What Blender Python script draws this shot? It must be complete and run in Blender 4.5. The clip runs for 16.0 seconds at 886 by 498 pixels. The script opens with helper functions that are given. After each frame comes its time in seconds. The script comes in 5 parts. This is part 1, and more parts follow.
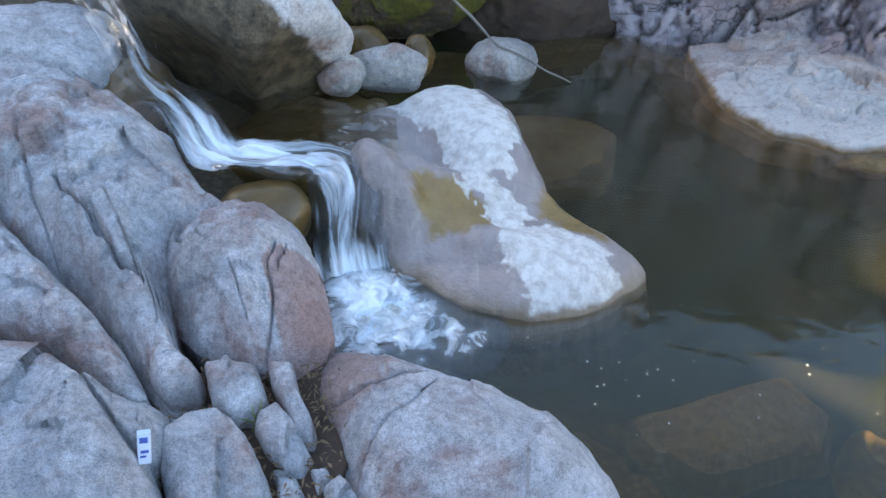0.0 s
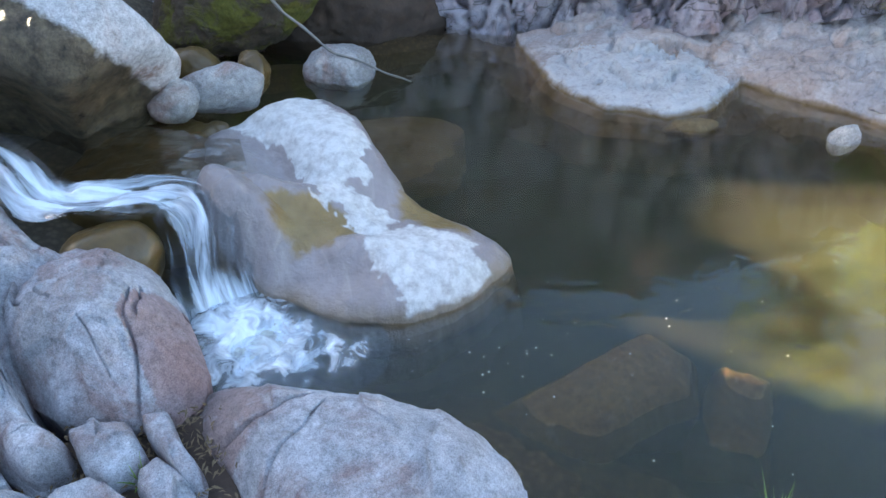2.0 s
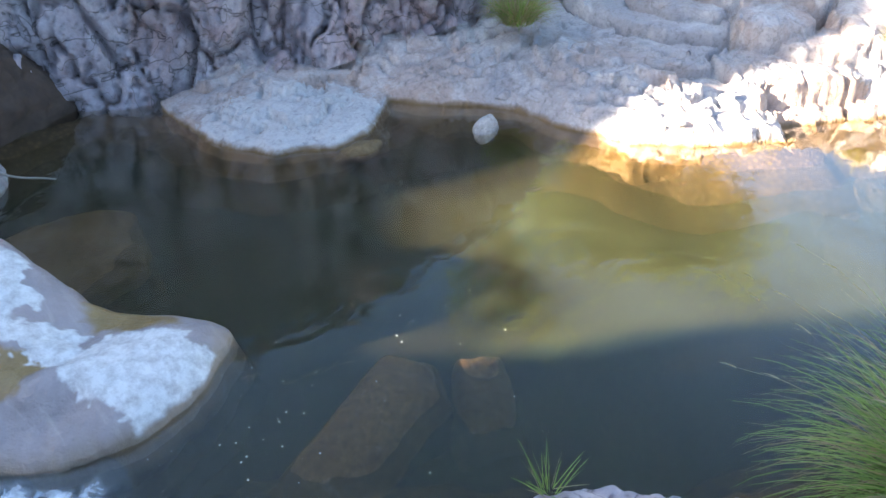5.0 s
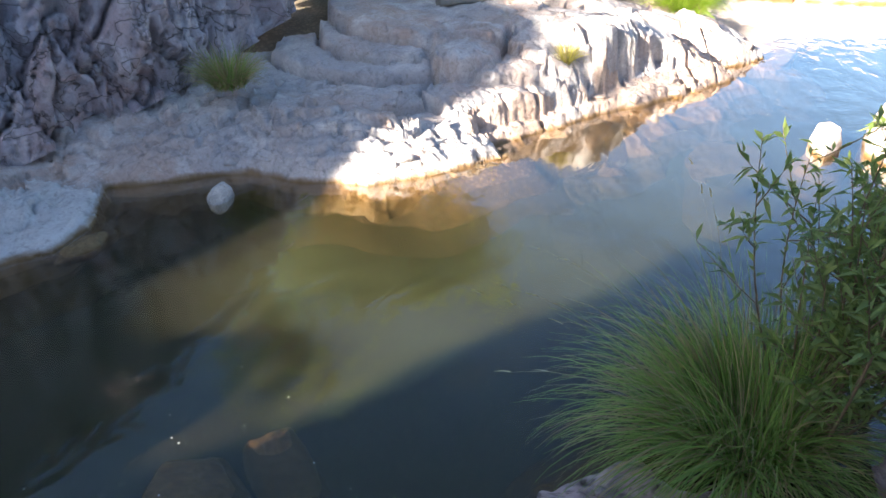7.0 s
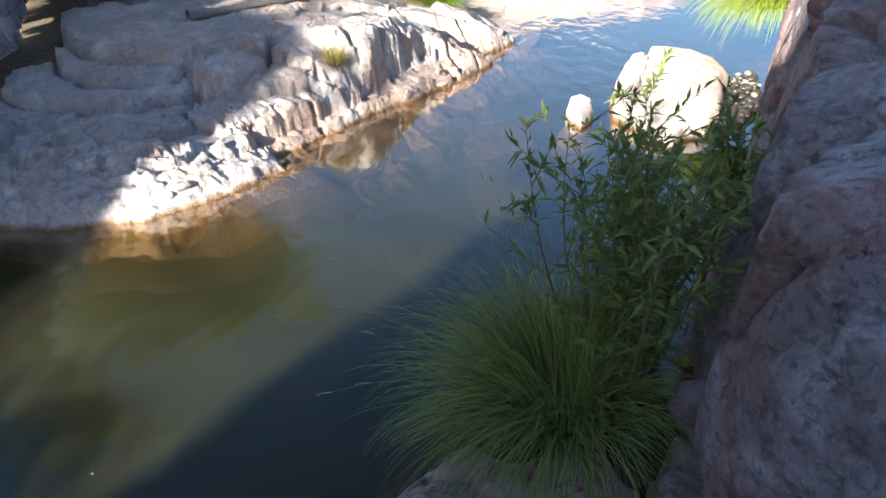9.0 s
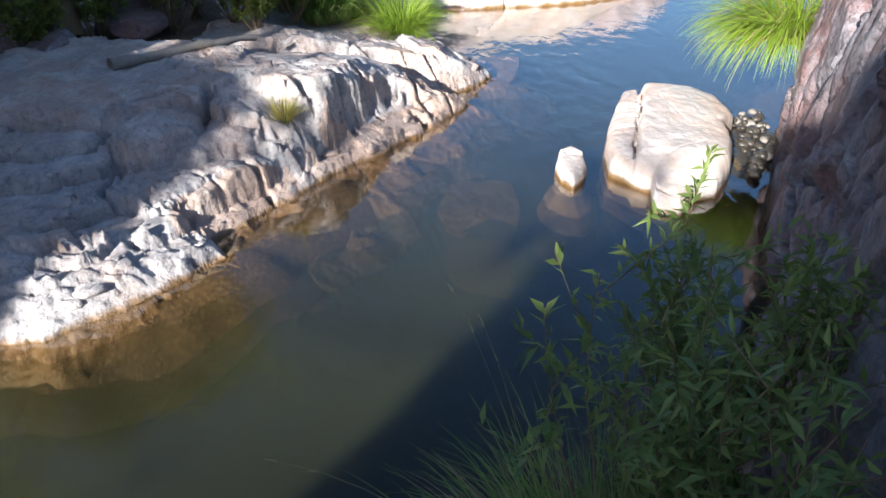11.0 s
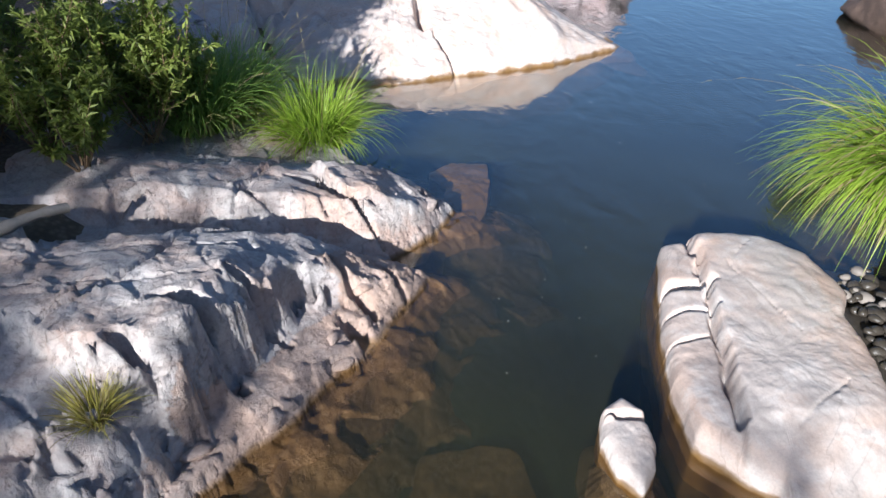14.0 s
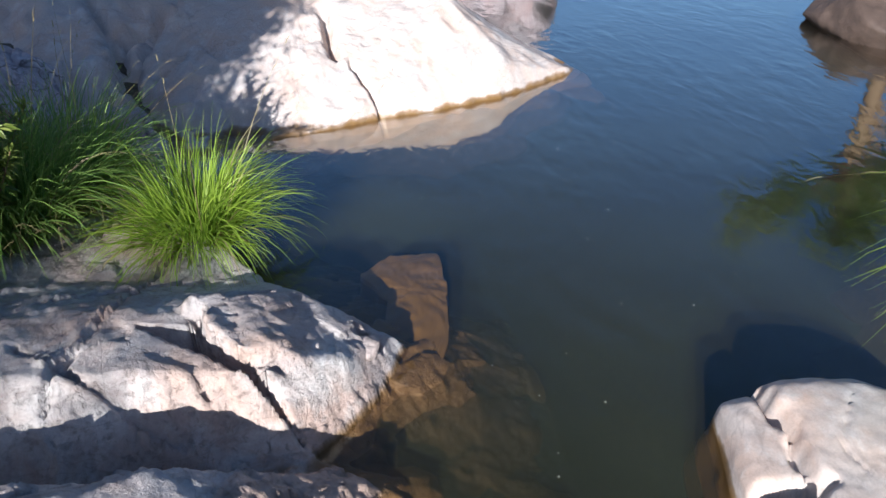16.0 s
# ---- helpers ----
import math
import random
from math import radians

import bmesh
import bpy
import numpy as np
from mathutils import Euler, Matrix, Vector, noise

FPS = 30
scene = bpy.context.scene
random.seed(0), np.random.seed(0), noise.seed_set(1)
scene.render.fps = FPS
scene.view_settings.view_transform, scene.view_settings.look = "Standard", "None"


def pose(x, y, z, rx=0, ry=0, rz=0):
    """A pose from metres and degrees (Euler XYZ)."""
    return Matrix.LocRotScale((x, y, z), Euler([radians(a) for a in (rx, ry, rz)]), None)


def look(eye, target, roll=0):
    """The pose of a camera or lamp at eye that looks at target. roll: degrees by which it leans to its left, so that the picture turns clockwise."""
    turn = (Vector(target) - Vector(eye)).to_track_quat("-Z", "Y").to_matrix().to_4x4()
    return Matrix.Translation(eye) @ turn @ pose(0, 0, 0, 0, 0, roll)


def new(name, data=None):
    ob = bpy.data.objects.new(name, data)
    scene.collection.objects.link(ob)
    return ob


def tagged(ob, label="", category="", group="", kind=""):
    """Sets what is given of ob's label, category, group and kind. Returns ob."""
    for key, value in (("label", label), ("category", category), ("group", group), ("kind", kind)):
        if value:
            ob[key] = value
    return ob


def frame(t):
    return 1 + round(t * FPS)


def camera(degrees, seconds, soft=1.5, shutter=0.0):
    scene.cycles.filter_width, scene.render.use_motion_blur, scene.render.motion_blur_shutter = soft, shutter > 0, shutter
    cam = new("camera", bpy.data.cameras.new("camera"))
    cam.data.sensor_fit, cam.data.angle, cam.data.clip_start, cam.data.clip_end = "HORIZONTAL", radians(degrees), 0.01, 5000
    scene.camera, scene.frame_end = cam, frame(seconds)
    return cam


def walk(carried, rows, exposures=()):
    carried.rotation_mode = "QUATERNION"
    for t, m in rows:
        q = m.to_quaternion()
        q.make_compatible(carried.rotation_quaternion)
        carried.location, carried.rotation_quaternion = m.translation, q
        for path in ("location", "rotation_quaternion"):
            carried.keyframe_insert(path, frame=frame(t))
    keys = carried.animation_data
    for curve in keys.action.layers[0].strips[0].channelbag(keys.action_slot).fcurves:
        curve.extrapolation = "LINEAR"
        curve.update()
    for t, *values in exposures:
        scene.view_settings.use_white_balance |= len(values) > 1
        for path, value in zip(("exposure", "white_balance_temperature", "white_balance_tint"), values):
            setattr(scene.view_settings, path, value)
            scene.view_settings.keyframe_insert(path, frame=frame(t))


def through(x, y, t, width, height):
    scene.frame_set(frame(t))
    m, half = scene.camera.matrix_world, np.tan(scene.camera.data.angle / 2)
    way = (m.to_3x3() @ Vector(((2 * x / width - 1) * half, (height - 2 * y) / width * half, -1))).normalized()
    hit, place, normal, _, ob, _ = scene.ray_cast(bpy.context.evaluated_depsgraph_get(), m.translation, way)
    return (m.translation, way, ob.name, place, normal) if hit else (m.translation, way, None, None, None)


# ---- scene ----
cam = camera(64.97, 16.0)
# seconds, eye, yaw, pitch, roll
ROWS = [
    (0.0, -0.000, -0.000, 2.769, 1.59, -39.99, -0.05),
    (0.5, -0.001, 0.007, 2.773, -1.96, -39.97, -0.11),
    (1.0, -0.003, 0.010, 2.777, -5.15, -39.97, -0.03),
    (1.5, 0.002, 0.016, 2.780, -8.71, -39.94, -0.03),
    (2.0, 0.008, 0.022, 2.785, -12.50, -39.88, -0.02),
    (2.5, 0.016, 0.025, 2.790, -17.12, -39.78, -0.06),
    (3.0, 0.016, 0.034, 2.797, -22.69, -39.77, 0.13),
    (3.5, 0.033, 0.047, 2.789, -27.72, -39.64, 0.00),
    (3.7, 0.036, 0.050, 2.787, -29.88, -39.61, 0.12),
    (5.8, 0.062, 0.075, 2.866, -49.25, -34.69, -0.20),
    (6.0, 0.063, 0.076, 2.859, -51.32, -33.99, -0.06),
    (6.5, 0.079, 0.084, 2.841, -60.00, -33.21, 0.09),
    (7.0, 0.088, 0.080, 2.838, -65.93, -33.07, 0.12),
    (7.5, 0.089, 0.074, 2.835, -72.92, -32.89, 0.15),
    (8.0, 0.085, 0.070, 2.829, -80.04, -32.77, 0.14),
    (8.2, 0.087, 0.070, 2.826, -82.57, -32.70, 0.06),
    (10.3, 0.763, 0.117, 2.914, -86.48, -32.99, 0.10),
    (10.5, 0.930, 0.135, 2.903, -87.07, -32.89, -0.01),
    (11.0, 1.402, 0.186, 2.896, -87.70, -32.75, -0.03),
    (11.5, 1.934, 0.218, 2.890, -88.31, -32.67, -0.10),
    (12.0, 2.475, 0.255, 2.885, -89.26, -32.57, -0.16),
    (12.5, 3.073, 0.296, 2.890, -90.09, -32.50, -0.17),
    (13.0, 3.632, 0.322, 2.898, -91.10, -32.42, -0.28),
    (13.5, 4.200, 0.347, 2.921, -92.34, -32.41, -0.52),
    (14.0, 4.773, 0.381, 2.903, -93.96, -32.48, -0.34),
    (14.5, 5.424, 0.436, 2.787, -94.73, -32.62, 0.31),
    (15.0, 6.104, 0.393, 2.712, -94.94, -32.76, 0.34),
    (15.5, 6.692, 0.337, 2.690, -98.06, -32.73, 0.20),
    (16.0, 6.826, 0.339, 2.665, -101.72, -32.68, 0.20),
]


def stance(x, y, z, yaw, pitch, roll):
    ya, pi = radians(yaw), radians(pitch)
    way = Vector((-math.sin(ya) * math.cos(pi), math.cos(ya) * math.cos(pi), math.sin(pi)))
    return look((x, y, z), Vector((x, y, z)) + way, roll)


EXPOSURES = [(0.0, 3.98, 8500, 12), (2.0, 4.05, 8100, 11), (3.5, 4.15, 7800, 11), (6.0, 3.45, 7000, 10), (8.0, 2.5, 6700, 10), (10.5, 1.73, 6050, 9), (12.5, 1.25, 5700, 10), (16.0, 1.05, 5650, 10)]
walk(cam, [(t, stance(*r)) for t, *r in ROWS], EXPOSURES)

# ---- light: afternoon sun over the added upstream cliff, open blue sky ----
SUN_AZ, SUN_EL = 296.0, 22.0          # compass-like angle of the sun from +y towards +x, height
world = bpy.data.worlds.new("world")
scene.world = world
world.use_nodes = True
wn = world.node_tree.nodes
sky = wn.new("ShaderNodeTexSky")
sky.sky_type, sky.sun_disc, sky.ozone_density = "NISHITA", False, 4.0
sky.dust_density = 1.3
sky.sun_elevation, sky.sun_rotation = radians(SUN_EL), radians(SUN_AZ)
world.node_tree.links.new(sky.outputs[0], wn["Background"].inputs[0])
wn["Background"].inputs[1].default_value = 0.058
to_sun = Vector((math.sin(radians(SUN_AZ)) * math.cos(radians(SUN_EL)), math.cos(radians(SUN_AZ)) * math.cos(radians(SUN_EL)), math.sin(radians(SUN_EL))))
sun = new("sun", bpy.data.lights.new("sun", "SUN"))
sun.data.energy, sun.data.angle, sun.data.color = 5.0, radians(0.5), (1.0, 0.92, 0.82)
sun.matrix_world = look(to_sun * 60, (0, 0, 0))

# ---- number tools ----
def hash01(ix, iy, iz, seed):
    h = (ix.astype(np.int64) * 374761393 + iy.astype(np.int64) * 668265263 + iz.astype(np.int64) * 2147483647 + seed * 1274126177) & 0xFFFFFFFF
    h = ((h ^ (h >> 13)) * 1274126177) & 0xFFFFFFFF
    h = ((h ^ (h >> 16)) * 2246822519) & 0xFFFFFFFF
    return ((h ^ (h >> 15)) & 0xFFFFFF) / 16777215.0


def vnoise(p, seed=0):
    """Smooth value noise of points (n, 3), about -1 to 1."""
    i = np.floor(p)
    f = p - i
    f = f * f * f * (f * (f * 6 - 15) + 10)
    out = 0.0
    for dx in (0, 1):
        for dy in (0, 1):
            for dz in (0, 1):
                w = (f[:, 0] if dx else 1 - f[:, 0]) * (f[:, 1] if dy else 1 - f[:, 1]) * (f[:, 2] if dz else 1 - f[:, 2])
                out = out + w * hash01(i[:, 0] + dx, i[:, 1] + dy, i[:, 2] + dz, seed)
    return out * 2 - 1


def fbm(p, octaves=4, seed=0, gain=0.5):
    out, a = 0.0, 1.0
    for k in range(octaves):
        out = out + a * vnoise(p * 2.03 ** k + 17.3 * k, seed + k)
        a *= gain
    return out


def worley(p, seed=0, jitter=0.9):
    """Distances to the nearest and second nearest cell point, and the nearest cell's random number."""
    i = np.floor(p)
    f1 = np.full(len(p), 9.0)
    f2 = f1.copy()
    rnd = np.zeros(len(p))
    for dx in (-1, 0, 1):
        for dy in (-1, 0, 1):
            for dz in (-1, 0, 1):
                c = i + (dx, dy, dz)
                q = np.stack([hash01(c[:, 0], c[:, 1], c[:, 2], seed + k) for k in range(3)], 1)
                d = np.linalg.norm(c + 0.5 + (q - 0.5) * jitter - p, axis=1)
                near = d < f1
                f2 = np.where(near, f1, np.minimum(f2, d))
                rnd = np.where(near, hash01(c[:, 0], c[:, 1], c[:, 2], seed + 7), rnd)
                f1 = np.where(near, d, f1)
    return f1, f2, rnd


def facets(x, y, scale, seed):
    """Flat facets tilted at random, in plan: the height of each point over its own cell's plane."""
    px, py = x * scale, y * scale
    ix, iy = np.floor(px), np.floor(py)
    best, out = np.full(px.shape, 9.0), np.zeros(px.shape)
    for dx in (-1, 0, 1):
        for dy in (-1, 0, 1):
            cx, cy = ix + dx, iy + dy
            q = [hash01(cx, cy, 0 * cx, seed + k) for k in range(5)]
            ox, oy = px - cx - q[0], py - cy - q[1]
            d = np.hypot(ox, oy)
            near = d < best
            out = np.where(near, (q[2] - 0.5) * 2 * ox + (q[3] - 0.5) * 2 * oy + (q[4] - 0.5) * 0.6, out)
            best = np.where(near, d, best)
    return out / scale


def smooth(a, b, x):
    t = np.clip((x - a) / (b - a), 0, 1)
    return t * t * (3 - 2 * t)


def line_distance(x, y, pts):
    """Distance to a polyline, signed: above zero to the left of its way."""
    best = np.full(x.shape, 1e9)
    sign = np.ones(x.shape)
    for (ax, ay), (bx, by) in zip(pts[:-1], pts[1:]):
        ex, ey = bx - ax, by - ay
        t = np.clip(((x - ax) * ex + (y - ay) * ey) / (ex * ex + ey * ey), 0, 1)
        d = np.hypot(x - ax - t * ex, y - ay - t * ey)
        side = np.where(ex * (y - ay) - ey * (x - ax) >= 0, 1.0, -1.0)
        sign = np.where(d < best - 1e-9, side, sign)
        best = np.minimum(best, d)
    return best * sign


def outline_distance(x, y, pts):
    """Distance to a closed outline, above zero inside it."""
    inside = np.zeros(x.shape, dtype=bool)
    for (ax, ay), (bx, by) in zip(pts, pts[1:] + pts[:1]):
        if ay != by:
            inside ^= ((ay > y) != (by > y)) & (x < (bx - ax) * (y - ay) / (by - ay) + ax)
    return np.abs(line_distance(x, y, pts + pts[:1])) * np.where(inside, 1.0, -1.0)


def grid_mesh(name, P):
    """A mesh over an array of places (rows, columns, 3)."""
    a, b = P.shape[:2]
    k = np.arange(a * b).reshape(a, b)
    quads = np.stack([k[:-1, :-1], k[1:, :-1], k[1:, 1:], k[:-1, 1:]], -1).reshape(-1, 4)
    return raw_mesh(name, P.reshape(-1, 3), quads)


def raw_mesh(name, verts, faces):
    me = bpy.data.meshes.new(name)
    n = faces.shape[1]
    me.vertices.add(len(verts))
    me.vertices.foreach_set("co", np.ascontiguousarray(verts, dtype=np.float32).ravel())
    me.loops.add(faces.size)
    me.loops.foreach_set("vertex_index", np.ascontiguousarray(faces, dtype=np.int32).ravel())
    me.polygons.add(len(faces))
    me.polygons.foreach_set("loop_start", np.arange(0, faces.size, n, dtype=np.int32))
    me.update(calc_edges=True)
    me.validate()
    me.polygons.foreach_set("use_smooth", np.ones(len(me.polygons), dtype=bool))
    return me


def thing(name, me, mat, label, category, group="", kind="", parent=None):
    ob = new(name, me)
    if me is not None and mat is not None:
        me.materials.clear()
        me.materials.append(mat)
    if parent is not None:
        ob.parent = parent
        for key, value in (("label", label), ("kind", kind)):
            if value:
                ob[key] = value
        return ob
    return tagged(ob, label, category, group, kind)


SPHERES = {}


def sphere(level):
    if level not in SPHERES:
        bm = bmesh.new()
        bmesh.ops.create_icosphere(bm, subdivisions=level, radius=1)
        bm.verts.ensure_lookup_table()
        SPHERES[level] = (np.array([v.co[:] for v in bm.verts]), np.array([[v.index for v in f.verts] for f in bm.faces]))
        bm.free()
    return SPHERES[level]


def spin(a):
    c, s = math.cos(radians(a)), math.sin(radians(a))
    return np.array([[c, -s, 0], [s, c, 0], [0, 0, 1]])


def boulder(name, centre, size, mat, label, turn=0, seed=1, facets=14, hard=9, rough=0.03, level=6, cracks=(), cuts=(), group="", category="boulder", grain=1.0, parent=None):
    """A weathered block: a rounded body of random facets, cut by given planes (nx, ny, nz, distance), with cracks (nx, ny, nz, offset, width, depth)."""
    d, faces = sphere(level)
    rng = np.random.default_rng(seed)
    n = rng.normal(size=(facets, 3))
    n /= np.linalg.norm(n, axis=1)[:, None]
    dist = rng.uniform(0.82 if hard < 14 else 0.72, 1.0, facets)
    acc = (1 / (1.12 if hard < 14 else 1.3)) ** hard * np.ones(len(d))
    for k in range(facets):
        acc += (np.maximum(d @ n[k], 0) / dist[k]) ** hard
    for nx, ny, nz, dd in cuts:
        m = np.array((nx, ny, nz)) / math.sqrt(nx * nx + ny * ny + nz * nz)
        acc += (np.maximum(d @ m, 0) / dd) ** (hard * 1.6)
    p = d * (acc ** (-1 / hard))[:, None] * np.array(size)
    s = max(size)
    r = rough * s
    off = np.array((seed * 3.7, seed * 1.3, seed * 2.1))
    move = r * fbm(p / s * 2.2 + off, 4, seed) - 0.6 * r * np.abs(fbm(p / s * 4.5 + off, 3, seed + 8)) + 0.25 * r * fbm(p / s * 13 + off, 3, seed + 9)
    for nx, ny, nz, o, w, dep in cracks:
        m = np.array((nx, ny, nz)) / math.sqrt(nx * nx + ny * ny + nz * nz)
        c = p @ m - o + 0.05 * s * fbm(p / s * 2.5 + off + o, 3, seed + 31)
        move -= dep * np.exp(-(c / w) ** 2)
    p = p + d * move[:, None]
    p = p @ spin(turn).T
    me = raw_mesh(name, p, faces)
    ob = thing(name, me, mat, label, category, group, "", parent)
    ob.location = centre
    return ob


def ring(values, theta):
    """Values at even angles round a circle, joined smoothly."""
    v = np.array(values, dtype=float)
    n = len(v)
    u = (theta / (2 * math.pi) % 1) * n
    i = np.floor(u).astype(int)
    f = u - i
    a, b, c, e = v[(i - 1) % n], v[i % n], v[(i + 1) % n], v[(i + 2) % n]
    return b + 0.5 * f * (c - a + f * (2 * a - 5 * b + 4 * c - e + f * (3 * (b - c) + e - a)))


def slab(name, centre, radii, mat, label, top, low=-0.5, edge=0.82, seed=1, rings=90, spokes=260, rough=0.02, ragged=0.04, group="", category="rock", block=0.0, cracks=(), flare=0.10, crease=0.0, corners=None, chisel=0.0):
    """A rock with an outline given by radii at even angles from +x, or by its corners in plan, its top by top(x, y, rho) in metres above its centre's foot, its sides steep down to low."""
    th = np.linspace(0, 2 * math.pi, spokes, endpoint=False)
    if corners:
        R = np.zeros(spokes)
        for (ax, ay), (bx, by) in zip(corners, corners[1:] + corners[:1]):
            ax, ay, bx, by = ax - centre[0], ay - centre[1], bx - centre[0], by - centre[1]
            det = np.cos(th) * (by - ay) - np.sin(th) * (bx - ax)
            det = np.where(np.abs(det) < 1e-9, 1e-9, det)
            far, along = (ax * (by - ay) - ay * (bx - ax)) / det, (ax * np.sin(th) - ay * np.cos(th)) / det
            R = np.where((far > 0) & (along >= 0) & (along <= 1), np.maximum(R, far), R)
        R = np.where(R < 0.01, np.interp(th, th[R >= 0.01], R[R >= 0.01]), R)
        R = (np.roll(R, 1) + 2 * R + np.roll(R, -1)) / 4
    else:
        R = ring(radii, th)
    circ = np.stack([np.cos(th) * 3, np.sin(th) * 3, np.zeros_like(th) + seed], 1)
    R = R * (1 + ragged * fbm(circ * 1.6, 4, seed))
    rho = np.concatenate([np.linspace(0, edge, rings // 2, endpoint=False), np.linspace(edge, 1.0, rings // 4, endpoint=False), np.ones(rings // 4)])
    down = np.concatenate([np.zeros(rings // 2 + rings // 4), np.linspace(0, 1, rings // 4)])
    RH, TH = np.meshgrid(rho, th, indexing="ij")
    DN = np.repeat(down[:, None], spokes, 1)
    rr = R[None, :] * RH * (1 + flare * DN)
    x, y = rr * np.cos(TH), rr * np.sin(TH)
    flat = np.stack([x.ravel(), y.ravel(), np.zeros(x.size)], 1)
    off = np.array((seed * 3.1, seed * 1.7, 0.3))
    z = top(x, y, RH) + rough * fbm(flat * 2.5 + off, 5, seed).reshape(x.shape) + 0.3 * rough * fbm(flat * 14 + off, 3, seed + 5).reshape(x.shape)
    if block:
        f1, f2, rnd = worley(flat * (2.2, 2.2, 1) + off, seed)
        z += block * ((rnd - 0.5) * smooth(0.02, 0.2, f2 - f1) - 0.5 * np.exp(-((f2 - f1) / 0.05) ** 2)).reshape(x.shape)
    if crease:
        z -= crease * np.abs(fbm(flat * 1.6 + off + 5, 3, seed + 6)).reshape(x.shape) + 0.5 * crease * np.abs(fbm(flat * 4.5 + off, 3, seed + 7)).reshape(x.shape)
    if chisel:
        z += chisel * facets(x + 0.04 * fbm(flat * 3 + off, 3, seed + 9).reshape(x.shape), y, 3.0, seed + 60) + 0.5 * chisel * facets(x, y, 9.0, seed + 61)
    for x0, y0, x1, y1, w, dep in cracks:
        wob = 0.022 * fbm(flat * 4 + off, 3, seed + 8).reshape(x.shape)
        ex, ey = x1 - x0, y1 - y0
        ln = math.hypot(ex, ey)
        t = ((x - x0) * ex + (y - y0) * ey) / ln
        dd = np.abs(((x - x0) * ey - (y - y0) * ex) / ln + wob) + np.clip(-t, 0, None) + np.clip(t - ln, 0, None)
        z -= dep * np.exp(-(dd / w) ** 2)
    z = np.where(DN > 0, z + (low - z) * DN, z)
    side = DN * (1 - DN)
    rad = 1 + 0.06 * side * fbm(np.stack([x.ravel() * 4, y.ravel() * 4, z.ravel() * 5], 1) + off, 3, seed + 3).reshape(x.shape)
    P = np.stack([x * rad, y * rad, z], -1)
    P = np.concatenate([P, P[:, :1]], 1)
    me = grid_mesh(name, P[::1, ::-1])
    ob = thing(name, me, mat, label, category, group)
    ob.location = centre
    return ob


# ---- material tools ----
class Nodes:
    def __init__(self, name):
        self.mat = bpy.data.materials.new(name)
        self.mat.use_nodes = True
        self.t = self.mat.node_tree
        self.t.nodes.clear()
        self.out = self.add("ShaderNodeOutputMaterial")
        self.coord = self.add("ShaderNodeNewGeometry").outputs["Position"]

    def add(self, kind, **inputs):
        n = self.t.nodes.new(kind)
        for k, v in inputs.items():
            self.put(n, k, v)
        return n

    def put(self, n, key, v):
        key = key.replace("_", " ")
        sock = n.inputs[int(key[1:])] if key[0] == "i" and key[1:].isdigit() else n.inputs[key]
        if isinstance(v, bpy.types.NodeSocket):
            self.t.links.new(v, sock)
        else:
            sock.default_value = v

    def noise(self, scale, detail=4, rough=0.55, distort=0.0, vec=None):
        n = self.add("ShaderNodeTexNoise", Vector=vec or self.coord, Scale=scale, Detail=detail, Roughness=rough, Distortion=distort)
        return n.outputs[0]

    def cells(self, scale, feature="F1", vec=None, rand=1.0):
        n = self.add("ShaderNodeTexVoronoi", Vector=vec or self.coord, Scale=scale, Randomness=rand)
        n.feature = feature
        return n.outputs["Distance"]

    def ramp(self, fac, stops):
        n = self.add("ShaderNodeValToRGB", Fac=fac)
        e = n.color_ramp.elements
        while len(e) < len(stops):
            e.new(0.5)
        for k, (pos, c) in enumerate(stops):
            e[k].position = pos
            e[k].color = (*c, 1) if isinstance(c, tuple) else (c, c, c, 1)
        return n.outputs[0]

    def mix(self, fac, a, b, mode="MIX"):
        n = self.t.nodes.new("ShaderNodeMix")
        n.data_type, n.blend_type = "RGBA", mode
        for sock, v in ((n.inputs[0], fac), (n.inputs[6], a), (n.inputs[7], b)):
            if isinstance(v, bpy.types.NodeSocket):
                self.t.links.new(v, sock)
            else:
                sock.default_value = (*v, 1) if isinstance(v, tuple) else v
        return n.outputs[2]

    def math(self, op, a, b=0.0, c=0.0):
        n = self.t.nodes.new("ShaderNodeMath")
        n.operation = op
        for sock, v in zip(n.inputs, (a, b, c)):
            if isinstance(v, bpy.types.NodeSocket):
                self.t.links.new(v, sock)
            else:
                sock.default_value = v
        return n.outputs[0]

    def axis(self, k):
        n = self.add("ShaderNodeSeparateXYZ", i0=self.coord)
        return n.outputs[k]

    def spot(self, cx, cy, a, b, turn, ragged=0.35):
        """A ragged patch, elliptic in plan: 1 inside, 0 outside."""
        n = self.add("ShaderNodeMapping", Vector=self.coord)
        n.vector_type = "TEXTURE"
        n.inputs["Location"].default_value = (cx, cy, 0)
        n.inputs["Rotation"].default_value = (0, 0, radians(turn))
        n.inputs["Scale"].default_value = (a, b, 1000)
        d = self.add("ShaderNodeVectorMath", i0=n.outputs[0])
        d.operation = "LENGTH"
        q = self.math("ADD", d.outputs["Value"], self.math("MULTIPLY", self.math("SUBTRACT", self.noise(4, 9, 0.72), 0.5), ragged * 2.6))
        return self.ramp(q, [(0.94, 1.0), (1.02, 0.0)])

    def stretch(self, x, y, z):
        n = self.add("ShaderNodeMapping", Vector=self.coord)
        n.inputs["Scale"].default_value = (x, y, z)
        return n.outputs[0]

    def bump(self, height, strength=0.4, distance=0.02, normal=None):
        n = self.add("ShaderNodeBump", Height=height, Strength=strength, Distance=distance)
        if normal is not None:
            self.put(n, "Normal", normal)
        return n.outputs[0]

